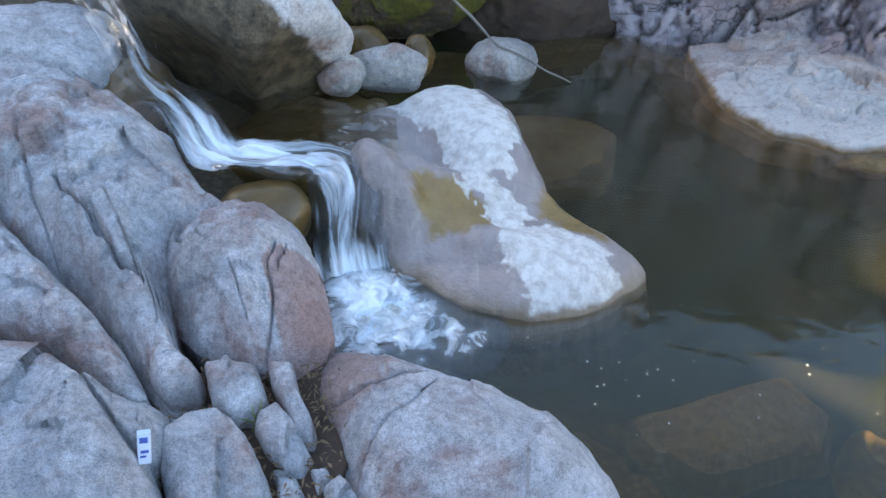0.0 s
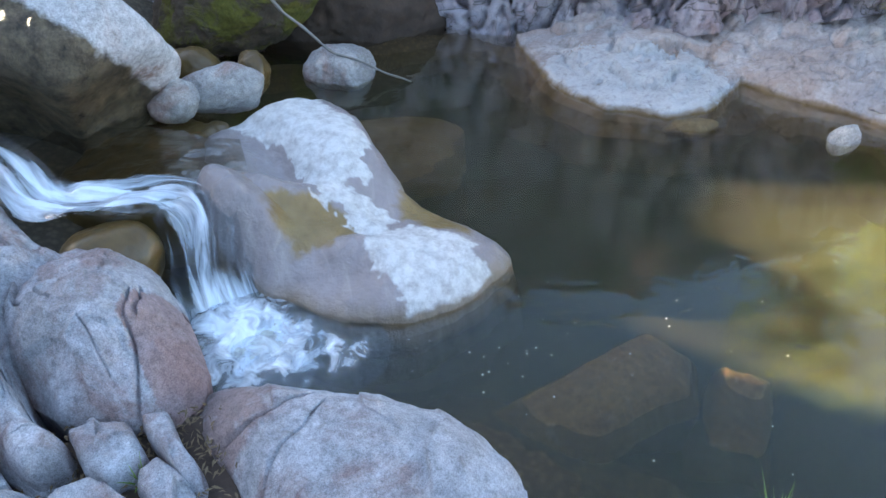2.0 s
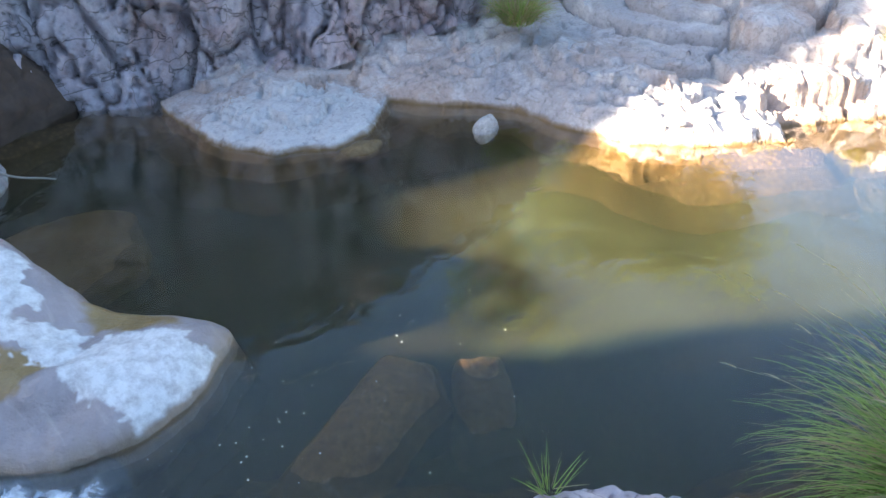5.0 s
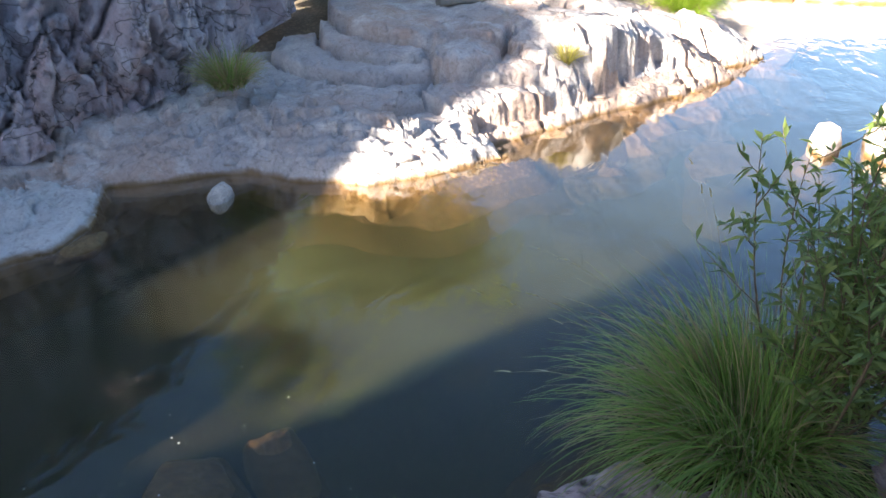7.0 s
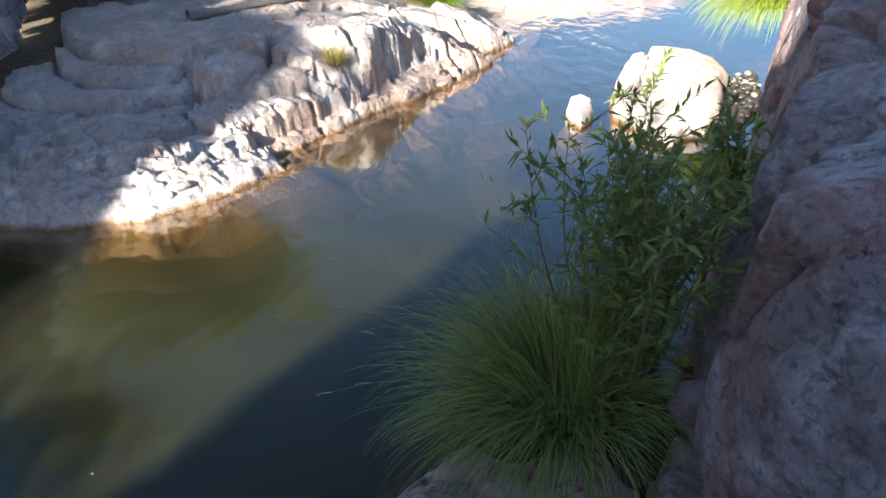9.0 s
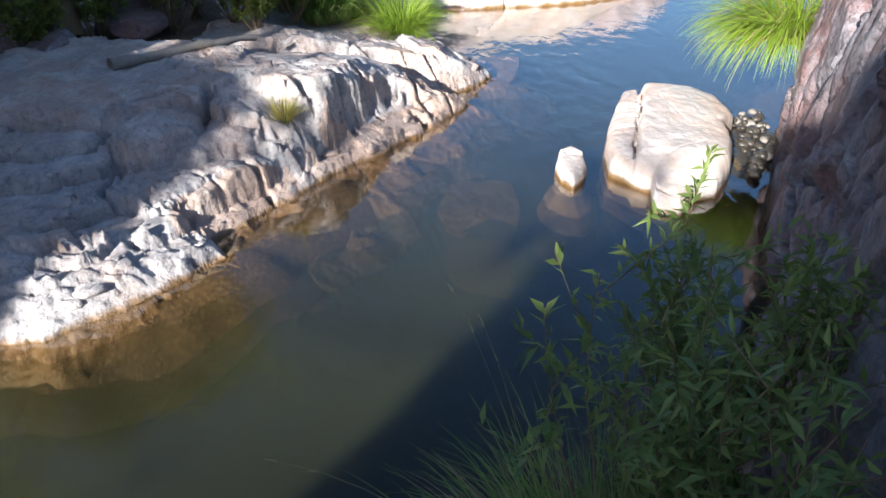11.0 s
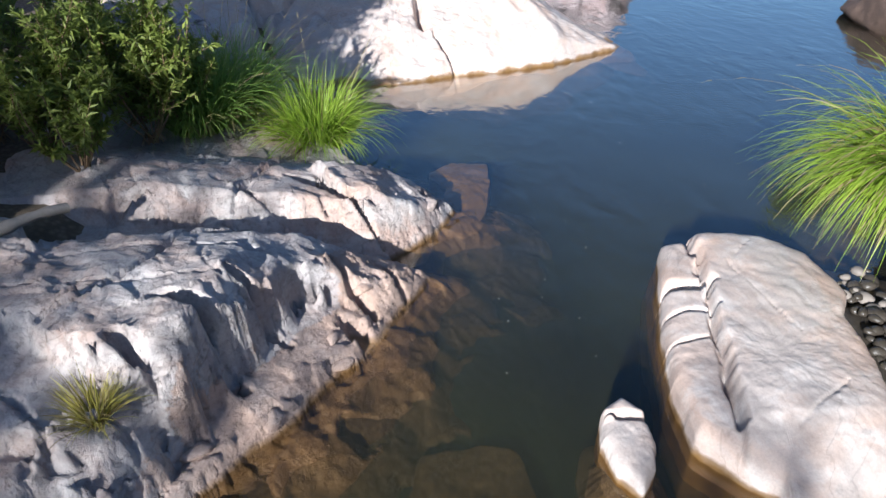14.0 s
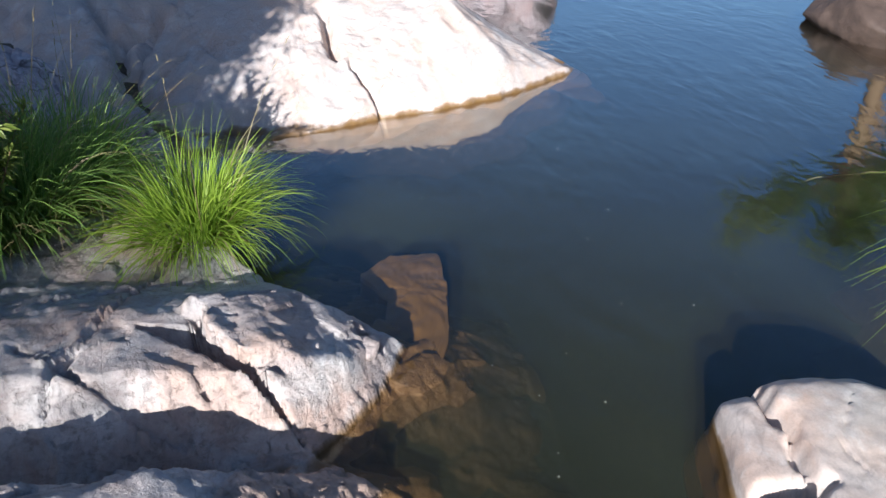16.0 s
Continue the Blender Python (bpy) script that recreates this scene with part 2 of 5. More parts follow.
    def sheen(self, normal=None):
        """How much a water surface mirrors at this slant."""
        n = self.add("ShaderNodeLayerWeight")
        if normal is not None:
            self.put(n, "Normal", normal)
        return self.math("ADD", 0.022, self.math("MULTIPLY", 0.978, self.math("POWER", n.outputs["Facing"], 2.8)))

    def surface(self, colour, rough=0.85, normal=None, **more):
        n = self.add("ShaderNodeBsdfPrincipled", Roughness=rough, **more)
        self.put(n, "Base_Color", colour if isinstance(colour, bpy.types.NodeSocket) else (*colour, 1))
        if normal is not None:
            self.put(n, "Normal", normal)
        self.t.links.new(n.outputs[0], self.out.inputs[0])
        return self.mat

# ---- materials ----
def granite(name, base=(0.40, 0.39, 0.39), pink=(0.40, 0.27, 0.23), pale=(0.58, 0.57, 0.56), pinkness=0.5, wet=None, wet_side=None, red=None):
    """Grainy granite with pinkish faces, pale frosting and dark mica. wet: height up to which it is dark and wet;
    wet_side: nx, ny, nz, distance of a plane past which it is."""
    m = Nodes(name)
    patch = m.ramp(m.noise(1.3, 6, 0.58, 0.9), [(0.52 - 0.10 * pinkness, 0.0), (0.62 - 0.08 * pinkness, 1.0)])
    col = m.mix(patch, base, pink)
    col = m.mix(m.ramp(m.noise(2.2, 9, 0.70, 0.6), [(0.44, 0.0), (0.60, 1.0)]), col, pale)
    col = m.mix(m.ramp(m.noise(6.5, 8, 0.75, 0.3), [(0.56, 0.0), (0.66, 0.55)]), col, (0.30, 0.25, 0.23))
    if red is not None:
        col = m.mix(m.math("MULTIPLY", m.spot(*red), 0.75), col, m.mix(m.noise(9, 6, 0.7), (0.30, 0.15, 0.13), (0.48, 0.32, 0.29)))
    grain = m.ramp(m.noise(150, 3, 0.8), [(0.36, 0.64), (0.49, 0.98), (0.62, 1.16)])
    col = m.mix(1.0, col, grain, "MULTIPLY")
    col = m.mix(1.0, col, m.ramp(m.noise(24, 5, 0.8), [(0.34, 0.62), (0.58, 1.02)]), "MULTIPLY")
    h = m.math("ADD", m.math("MULTIPLY", m.noise(70, 5, 0.75), 0.30), m.noise(11, 8, 0.7, 0.3))
    rough = 0.85
    w = None
    if wet is not None:
        lim = m.math("ADD", m.axis(2), m.math("MULTIPLY", m.math("SUBTRACT", m.noise(5, 6, 0.7), 0.5), 0.2))
        w = m.ramp(m.math("SUBTRACT", lim, wet - 0.5), [(0.47, 1.0), (0.53, 0.0)])
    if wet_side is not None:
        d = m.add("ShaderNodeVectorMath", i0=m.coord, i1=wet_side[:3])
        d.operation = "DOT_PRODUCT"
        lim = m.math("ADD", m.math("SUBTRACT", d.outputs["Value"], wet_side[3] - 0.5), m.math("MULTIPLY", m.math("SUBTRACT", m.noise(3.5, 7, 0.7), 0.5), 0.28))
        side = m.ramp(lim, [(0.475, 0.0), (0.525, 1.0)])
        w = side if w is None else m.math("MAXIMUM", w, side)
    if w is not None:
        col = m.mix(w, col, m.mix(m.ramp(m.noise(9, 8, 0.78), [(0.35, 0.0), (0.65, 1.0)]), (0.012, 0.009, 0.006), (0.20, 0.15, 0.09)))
        rough = m.math("SUBTRACT", 0.85, m.math("MULTIPLY", w, 0.45))
    return m.surface(col, rough, m.bump(h, 0.9, 0.025))


def smooth_stone(name, a, b, c):
    """Smooth water-worn rock with faint veins, soft stains and a wet rim."""
    m = Nodes(name)
    col = m.mix(m.ramp(m.noise(1.6, 6, 0.6, 0.8), [(0.4, 0.0), (0.66, 1.0)]), a, b)
    col = m.mix(m.ramp(m.noise(5, 8, 0.72, 0.4), [(0.5, 0.0), (0.72, 0.8)]), col, c)
    vein = m.ramp(m.math("ABSOLUTE", m.math("SUBTRACT", m.noise(1.4, 5, 0.5, 0.6), 0.5)), [(0.0, 0.82), (0.008, 1.0)])
    col = m.mix(1.0, col, vein, "MULTIPLY")
    col = m.mix(1.0, col, m.ramp(m.noise(60, 4, 0.8), [(0.3, 0.82), (0.6, 1.0)]), "MULTIPLY")
    lim = m.math("ADD", m.axis(2), m.math("MULTIPLY", m.math("SUBTRACT", m.noise(5, 5), 0.5), 0.16))
    w = m.ramp(lim, [(0.0, 1.0), (0.03, 0.8), (0.055, 0.0)])
    col = m.mix(w, col, m.mix(m.noise(9, 5), (0.10, 0.055, 0.02), (0.26, 0.15, 0.05)))
    h = m.math("ADD", m.math("MULTIPLY", m.noise(55, 4, 0.7), 0.12), m.math("ADD", m.noise(5, 8, 0.6, 0.4), m.math("MULTIPLY", vein, 0.15)))
    return m.surface(col, m.math("SUBTRACT", 0.85, m.math("MULTIPLY", w, 0.45)), m.bump(h, 0.22, 0.03))


def bedrock(name, base=(0.40, 0.37, 0.36), warm=(0.42, 0.31, 0.24), pale=(0.60, 0.57, 0.54), seams=0.6, tide=True, crust=(), relief=0.9, fresh=()):
    """Layered metamorphic bank rock: pale weathered faces, rusty broken ones, thin dark seams, wet brown rim at the water."""
    m = Nodes(name)
    col = m.mix(m.ramp(m.noise(0.9, 6, 0.62, 0.8), [(0.42, 0.0), (0.64, 1.0)]), base, warm)
    col = m.mix(m.ramp(m.noise(2.2, 7, 0.7, 0.5), [(0.47, 0.0), (0.70, 1.0)]), col, pale)
    run = m.noise(1.0, 4, 0.45, 0.3, m.stretch(0.7, 2.0, 2.6))
    run2 = m.noise(1.0, 3, 0.5, 0.5, m.stretch(2.4, 0.8, 1.6))
    line = m.math("MULTIPLY", m.ramp(m.math("ABSOLUTE", m.math("SUBTRACT", run, 0.5)), [(0.0, 0.0), (0.010, 1.0)]), m.ramp(m.math("ABSOLUTE", m.math("SUBTRACT", run2, 0.47)), [(0.0, 0.2), (0.007, 1.0)]))
    col = m.mix(m.math("MULTIPLY", m.math("SUBTRACT", 1.0, line), seams), col, (0.09, 0.075, 0.065))
    for spot in fresh:
        col = m.mix(m.math("MULTIPLY", m.spot(*spot), m.ramp(m.noise(3, 6, 0.7), [(0.3, 0.4), (0.6, 0.9)])), col, (0.47, 0.335, 0.26))
    for spot in crust:
        col = m.mix(m.math("MULTIPLY", m.spot(*spot), m.ramp(m.noise(7, 6, 0.7), [(0.25, 0.45), (0.6, 1.0)])), col, (0.55, 0.54, 0.525))
    col = m.mix(1.0, col, m.ramp(m.noise(38, 4, 0.7), [(0.3, 0.84), (0.6, 1.0)]), "MULTIPLY")
    pits = m.ramp(m.noise(19, 6, 0.75, 0.4), [(0.36, 0.0), (0.46, 1.0)])
    col = m.mix(m.math("MULTIPLY", m.math("SUBTRACT", 1.0, pits), 0.26), col, (0.13, 0.105, 0.09))
    chips = m.cells(9)
    h = m.math("ADD", m.math("MULTIPLY", m.noise(45, 5, 0.7), 0.25), m.math("ADD", m.noise(7, 8, 0.65, 0.6), m.math("MULTIPLY", line, 0.25 * seams)))
    h = m.math("ADD", h, m.math("ADD", m.math("MULTIPLY", pits, 0.2), m.math("MULTIPLY", chips, 0.35)))
    rough = 0.88
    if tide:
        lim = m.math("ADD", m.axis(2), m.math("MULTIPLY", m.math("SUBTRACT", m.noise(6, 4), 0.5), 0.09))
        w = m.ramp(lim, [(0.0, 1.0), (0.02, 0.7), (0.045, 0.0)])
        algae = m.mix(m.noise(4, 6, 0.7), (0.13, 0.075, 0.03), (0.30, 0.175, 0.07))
        # deeper rock goes darker: light lost in the water is put into the colour
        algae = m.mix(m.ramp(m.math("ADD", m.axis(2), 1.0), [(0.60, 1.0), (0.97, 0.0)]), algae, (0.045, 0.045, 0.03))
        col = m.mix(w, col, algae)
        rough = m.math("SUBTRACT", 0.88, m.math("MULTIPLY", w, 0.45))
    return m.surface(col, rough, m.bump(h, relief, 0.04))


def gravel_ground(name):
    m = Nodes(name)
    col = m.mix(m.noise(3, 6, 0.65), (0.10, 0.075, 0.05), (0.27, 0.21, 0.14))
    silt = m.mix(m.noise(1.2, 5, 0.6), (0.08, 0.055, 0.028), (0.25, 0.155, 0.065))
    # silt darkens downwards: the water's dimming of light, painted into the bed
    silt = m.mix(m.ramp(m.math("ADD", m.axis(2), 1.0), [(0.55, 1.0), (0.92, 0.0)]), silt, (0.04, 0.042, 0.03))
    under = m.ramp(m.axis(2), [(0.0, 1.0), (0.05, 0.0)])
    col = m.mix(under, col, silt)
    col = m.mix(1.0, col, m.ramp(m.cells(22), [(0.05, 1.0), (0.6, 0.55)]), "MULTIPLY")
    return m.surface(col, 0.95, m.bump(m.noise(30, 5, 0.7), 0.6, 0.03))


def pool_water(name, tint=(0.86, 0.82, 0.73), ripple=0.012):
    m = Nodes(name)
    wob = m.noise(1.0, 3, 0.5, 0.4, m.stretch(2.6, 4.6, 1))
    fine = m.noise(1.0, 2, 0.5, 0.2, m.stretch(11, 16, 1))
    where = m.ramp(m.noise(0.35, 2), [(0.35, 0.25), (0.65, 1.0)])
    h = m.math("MULTIPLY", m.math("ADD", wob, m.math("MULTIPLY", fine, 0.03)), where)
    nrm = m.bump(h, 1.0, ripple)
    fres = m.sheen(nrm)
    gl = m.add("ShaderNodeBsdfGlossy", Roughness=0.05, Normal=nrm)
    gl.inputs["Color"].default_value = (1, 1, 1, 1)
    tr = m.add("ShaderNodeBsdfTransparent")
    tr.inputs["Color"].default_value = (*tint, 1)
    mx = m.add("ShaderNodeMixShader", i0=fres, i1=tr.outputs[0], i2=gl.outputs[0])
    m.t.links.new(mx.outputs[0], m.out.inputs[0])
    return m.mat


def murk(name, colour, amount, stain):
    """Fine silt hanging in the water: lets most light through."""
    m = Nodes(name)
    df = m.add("ShaderNodeBsdfDiffuse")
    df.inputs["Color"].default_value = (*colour, 1)
    tr = m.add("ShaderNodeBsdfTransparent")
    tr.inputs["Color"].default_value = (*stain, 1)
    fac = m.math("MULTIPLY", m.ramp(m.noise(0.6, 3, 0.5, 0.5), [(0.2, 0.7), (0.8, 1.0)]), amount)
    mx = m.add("ShaderNodeMixShader", i0=fac, i1=tr.outputs[0], i2=df.outputs[0])
    m.t.links.new(mx.outputs[0], m.out.inputs[0])
    return m.mat


def leafy(name, dark, light, through=0.35):
    m = Nodes(name)
    info = m.add("ShaderNodeNewGeometry")
    col = m.mix(info.outputs["Random Per Island"], dark, light)
    col = m.mix(0.35, col, m.mix(m.noise(4, 2), dark, light))
    bs = m.add("ShaderNodeBsdfPrincipled", Roughness=0.5)
    m.put(bs, "Base_Color", col)
    tl = m.add("ShaderNodeBsdfTranslucent")
    m.put(tl, "Color", col)
    mx = m.add("ShaderNodeMixShader", i0=through, i1=bs.outputs[0], i2=tl.outputs[0])
    m.t.links.new(mx.outputs[0], m.out.inputs[0])
    return m.mat


def white_water(name, scale=(26, 3.0), tint=(0.86, 0.93, 0.97), swirl=0.9):
    """Falling or foaming water: streaks of white froth over clear, dark water. flow: metres across and along; edge: from the middle out, and how white."""
    m = Nodes(name)
    flow = m.add("ShaderNodeUVMap")
    flow.uv_map = "flow"
    edge = m.add("ShaderNodeUVMap")
    edge.uv_map = "edge"
    ed = m.add("ShaderNodeSeparateXYZ", i0=edge.outputs[0])
    mp = m.add("ShaderNodeMapping", Vector=flow.outputs[0])
    mp.inputs["Scale"].default_value = (*scale, 1)
    n = m.noise(1.0, 5, 0.58, swirl, mp.outputs[0])
    lift = m.math("SUBTRACT", m.math("MULTIPLY", ed.outputs[1], 0.5), m.math("MULTIPLY", m.math("POWER", ed.outputs[0], 3.0), 0.28))
    fac = m.ramp(m.math("ADD", n, m.math("SUBTRACT", lift, 0.25)), [(0.36, 0.0), (0.70, 1.0)])
    foam = m.add("ShaderNodeBsdfPrincipled", Roughness=0.45, Normal=m.bump(n, 0.35, 0.03))
    foam.inputs["Base Color"].default_value = (*tint, 1)
    clear = m.add("ShaderNodeBsdfTransparent")
    clear.inputs["Color"].default_value = (0.84, 0.89, 0.92, 1)
    gl = m.add("ShaderNodeBsdfGlossy", Roughness=0.12, Normal=m.bump(n, 0.5, 0.03))
    wet = m.add("ShaderNodeMixShader", i0=m.sheen(), i1=clear.outputs[0], i2=gl.outputs[0])
    mx = m.add("ShaderNodeMixShader", i0=fac, i1=wet.outputs[0], i2=foam.outputs[0])
    m.t.links.new(mx.outputs[0], m.out.inputs[0])
    return m.mat


def flat_rock_skin(name):
    """Water-worn rock: mauve-grey wet flanks, brown algae in the trough, a dry white lime crust on the high parts."""
    m = Nodes(name)
    col = m.mix(m.noise(4, 7, 0.7, 0.4), (0.17, 0.14, 0.13), (0.46, 0.39, 0.375))
    algae = m.mix(m.noise(9, 5), (0.19, 0.105, 0.025), (0.36, 0.235, 0.08))
    damp = m.ramp(m.math("ADD", m.axis(2), m.math("MULTIPLY", m.math("SUBTRACT", m.noise(4, 4), 0.5), 0.2)), [(0.02, 1.0), (0.13, 0.0)])
    maps = m.add("ShaderNodeUVMap")
    maps.uv_map = "patches"
    both = m.add("ShaderNodeSeparateXYZ", i0=maps.outputs[0])
    col = m.mix(m.ramp(m.noise(1.0, 5, 0.6, 0.8, m.stretch(14, 3, 5)), [(0.5, 0.0), (0.7, 0.5)]), col, (0.46, 0.40, 0.36))
    col = m.mix(m.math("MAXIMUM", m.math("MULTIPLY", damp, 0.45), m.math("MULTIPLY", both.outputs[1], 0.9)), col, algae)
    dry = both.outputs[0]
    crust = m.mix(m.ramp(m.noise(14, 6, 0.7), [(0.3, 0.0), (0.6, 1.0)]), (0.42, 0.39, 0.36), (0.70, 0.685, 0.65))
    dry = m.math("MULTIPLY", dry, m.ramp(m.math("ADD", m.axis(2), m.math("MULTIPLY", m.math("SUBTRACT", m.noise(6, 4), 0.5), 0.10)), [(0.03, 0.0), (0.06, 1.0)]))
    col = m.mix(dry, col, crust)
    rough = m.math("ADD", 0.35, m.math("MULTIPLY", dry, 0.5))
    # below the waterline the colour sinks to dark olive, for light dimmed by water
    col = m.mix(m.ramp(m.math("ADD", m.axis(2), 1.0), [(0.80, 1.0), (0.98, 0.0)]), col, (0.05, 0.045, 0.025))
    h = m.math("ADD", m.math("MULTIPLY", m.noise(50, 4, 0.7), 0.2), m.math("ADD", m.noise(8, 6, 0.6), m.math("MULTIPLY", dry, 0.12)))
    return m.surface(col, rough, m.bump(h, 0.9, 0.03))


def plain(name, a, b, scale=8, rough=0.8, bump=0.3):
    m = Nodes(name)
    return m.surface(m.mix(m.noise(scale, 5, 0.65), a, b), rough, m.bump(m.noise(scale * 4, 4), bump, 0.01))


GRANITE = granite("granite", base=(0.42, 0.42, 0.43), pale=(0.60, 0.61, 0.63), pink=(0.37, 0.27, 0.25), pinkness=0.55)
GRANITE_PINK = granite("pink_granite", pink=(0.40, 0.29, 0.26), pale=(0.60, 0.59, 0.60), pinkness=1.0)
GRANITE_SPLIT = granite("split_granite", pink=(0.40, 0.29, 0.27), pale=(0.60, 0.60, 0.62), pinkness=0.7, red=(-0.72, 2.46, 0.20, 0.38, 15, 0.35))
GRANITE_PALE = granite("pale_granite", base=(0.38, 0.36, 0.34), pale=(0.54, 0.52, 0.49), pinkness=0.2)
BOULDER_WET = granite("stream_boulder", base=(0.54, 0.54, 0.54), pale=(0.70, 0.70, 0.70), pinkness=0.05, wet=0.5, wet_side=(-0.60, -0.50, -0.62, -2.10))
BED_STONE = granite("algae_stone", base=(0.145, 0.092, 0.04), pink=(0.19, 0.115, 0.05), pale=(0.21, 0.14, 0.065), pinkness=0.3)
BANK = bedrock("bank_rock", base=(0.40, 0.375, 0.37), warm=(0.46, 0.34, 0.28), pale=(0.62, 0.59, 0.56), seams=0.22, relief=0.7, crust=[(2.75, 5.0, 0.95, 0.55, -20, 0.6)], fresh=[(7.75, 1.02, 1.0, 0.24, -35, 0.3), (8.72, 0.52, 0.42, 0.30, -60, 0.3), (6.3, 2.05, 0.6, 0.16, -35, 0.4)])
CLIFF = bedrock("cliff_rock", base=(0.42, 0.375, 0.40), warm=(0.43, 0.31, 0.30), pale=(0.60, 0.56, 0.57), seams=0.8, tide=False)
# bedrock in a lower colour: shade of overhang and trees is put into it
SOUTH_SHADED = bedrock("south_rock_shaded", base=(0.20, 0.168, 0.175), warm=(0.26, 0.145, 0.13), pale=(0.38, 0.37, 0.40), seams=0.3)
SMOOTH = smooth_stone("smooth_pool_rock", (0.50, 0.44, 0.40), (0.56, 0.42, 0.34), (0.66, 0.63, 0.60))
FLAT = flat_rock_skin("flat_rock_skin")
def mossy_skin(name):
    m = Nodes(name)
    rock = m.mix(m.noise(6, 6, 0.7), (0.03, 0.022, 0.014), (0.13, 0.09, 0.06))
    green = m.mix(m.noise(30, 4, 0.7), (0.045, 0.045, 0.008), (0.16, 0.145, 0.022))
    where = m.ramp(m.noise(2.6, 7, 0.68, 0.5), [(0.48, 0.0), (0.56, 1.0)])
    return m.surface(m.mix(where, rock, green), 0.95, m.bump(m.math("ADD", m.noise(35, 4), m.math("MULTIPLY", where, 0.8)), 0.9, 0.02))


MOSS = mossy_skin("moss")
DIRT = plain("dark_soil", (0.035, 0.025, 0.018), (0.11, 0.07, 0.05), 9, 0.95, 0.8)
ALGAE = plain("wet_algae_rock", (0.035, 0.024, 0.010), (0.20, 0.115, 0.035), 6, 0.3, 0.4)
FALL = white_water("falling_water", (12, 1.4), tint=(0.78, 0.88, 0.95))
FOAM = white_water("foam", (8, 8), swirl=0.8)
DARK_ROCK = plain("dark_brown_rock", (0.035, 0.024, 0.018), (0.12, 0.08, 0.06), 6, 0.7, 0.8)
PEBBLE = plain("dry_pebble", (0.12, 0.10, 0.085), (0.30, 0.27, 0.24), 18, 0.8, 0.3)
# dark from wet, and from the wall's shade put into the colour
WET_SHADED_PEBBLE = plain("wet_shaded_pebble", (0.02, 0.018, 0.014), (0.085, 0.072, 0.058), 20, 0.35, 0.3)
GROUND = gravel_ground("gravel_and_silt")
WATER = pool_water("pool_water")
SLIDE = pool_water("sliding_water", (0.62, 0.60, 0.54), 0.06)
GRASS = leafy("grass_green", (0.08, 0.18, 0.025), (0.36, 0.50, 0.12), 0.45)
# the green grass again, with sunlight on the tussocks put into its colour
GRASS_SUNLIT = leafy("grass_sunlit", (0.18, 0.30, 0.02), (0.42, 0.55, 0.07), 0.45)
GRASS_YELLOW = leafy("grass_yellow", (0.30, 0.29, 0.05), (0.56, 0.50, 0.14), 0.45)
GRASS_DRY = leafy("grass_dry", (0.26, 0.20, 0.08), (0.42, 0.36, 0.18))
LEAF = leafy("willow_leaf", (0.08, 0.14, 0.03), (0.30, 0.37, 0.11), 0.45)
# brighter leaf colour that carries the sunlight on the bank shrubs
LEAF_SUNNY = leafy("sunny_leaf", (0.09, 0.14, 0.02), (0.34, 0.40, 0.09), 0.5)
STEM = plain("stem_bark", (0.13, 0.10, 0.05), (0.26, 0.16, 0.09), 30)
DEADWOOD = plain("dead_wood", (0.15, 0.13, 0.11), (0.34, 0.31, 0.27), 14)

# ---- the plan: shores of the pool, upstream to downstream ----
NORTH = [(-1.8, 6.5), (-0.2, 6.35), (1.14, 6.61), (1.69, 6.57), (2.10, 6.13), (2.11, 5.45), (2.2, 5.08), (2.43, 4.74), (2.86, 4.46), (3.22, 4.5),
         (3.51, 4.71), (3.75, 4.87), (4.15, 4.36), (4.5, 3.95), (4.56, 3.41), (4.72, 2.88), (5.1, 2.48), (5.72, 2.0), (5.95, 2.17), (6.32, 1.93), (6.61, 1.70), (7.11, 1.42),
         (7.52, 1.08), (8.03, 0.68), (8.5, 0.42), (8.93, 0.18), (9.18, 0.5), (9.43, 0.22), (9.89, -0.08), (10.22, 0.30), (10.6, 0.68), (11.2, 0.95), (12.0, 1.7), (12.88, 1.0),
         (13.25, 0.2), (13.45, -1.0), (14.0, -2.1), (14.7, -2.6), (16.5, -1.0), (20.0, 0.5), (40.0, 4.0)]
SOUTH_LINE = [(-0.6, 2.2), (0.3, 1.9), (0.75, 1.4), (1.65, 1.0), (2.1, 0.6), (2.5, 0.2), (3.3, -0.4), (4.4, -1.1), (5.4, -1.6), (6.0, -1.85), (7.0, -2.25),
              (8.6, -2.85), (9.9, -3.7), (12.0, -6.0), (14.0, -9.0), (22.0, -14.0), (40.0, -18.0)]


def land_grid(x0, x1, y0, y1, step):
    xs, ys = np.arange(x0, x1 + step / 2, step), np.arange(y0, y1 + step / 2, step)
    return np.meshgrid(xs, ys, indexing="ij")


def build_ground():
    xs = np.concatenate([np.linspace(-60, -6, 28), np.linspace(-5.8, 16, 260), np.linspace(17, 60, 40)])
    ys = np.concatenate([np.linspace(-60, -7, 28), np.linspace(-6.8, 9, 190), np.linspace(10, 60, 28)])
    X, Y = np.meshgrid(xs, ys, indexing="ij")
    dn, ds = line_distance(X, Y, NORTH), line_distance(X, Y, SOUTH_LINE)
    inside = np.minimum(-dn, ds)
    flat = np.stack([X.ravel(), Y.ravel(), np.zeros(X.size)], 1)
    n = fbm(flat * 0.9, 5, 3).reshape(X.shape)
    bed = -0.10 - 0.80 * smooth(0.0, 1.6, inside) + 0.14 * n
    land = -0.12 - 0.2 * smooth(0, 0.25, -inside) + 0.42 * np.clip(-inside - 0.35, 0, 2.0) + 0.05 * np.clip(-inside - 2, 0, 30) + 0.06 * n
    Z = np.where(inside > 0, bed, np.minimum(land, 3.0))
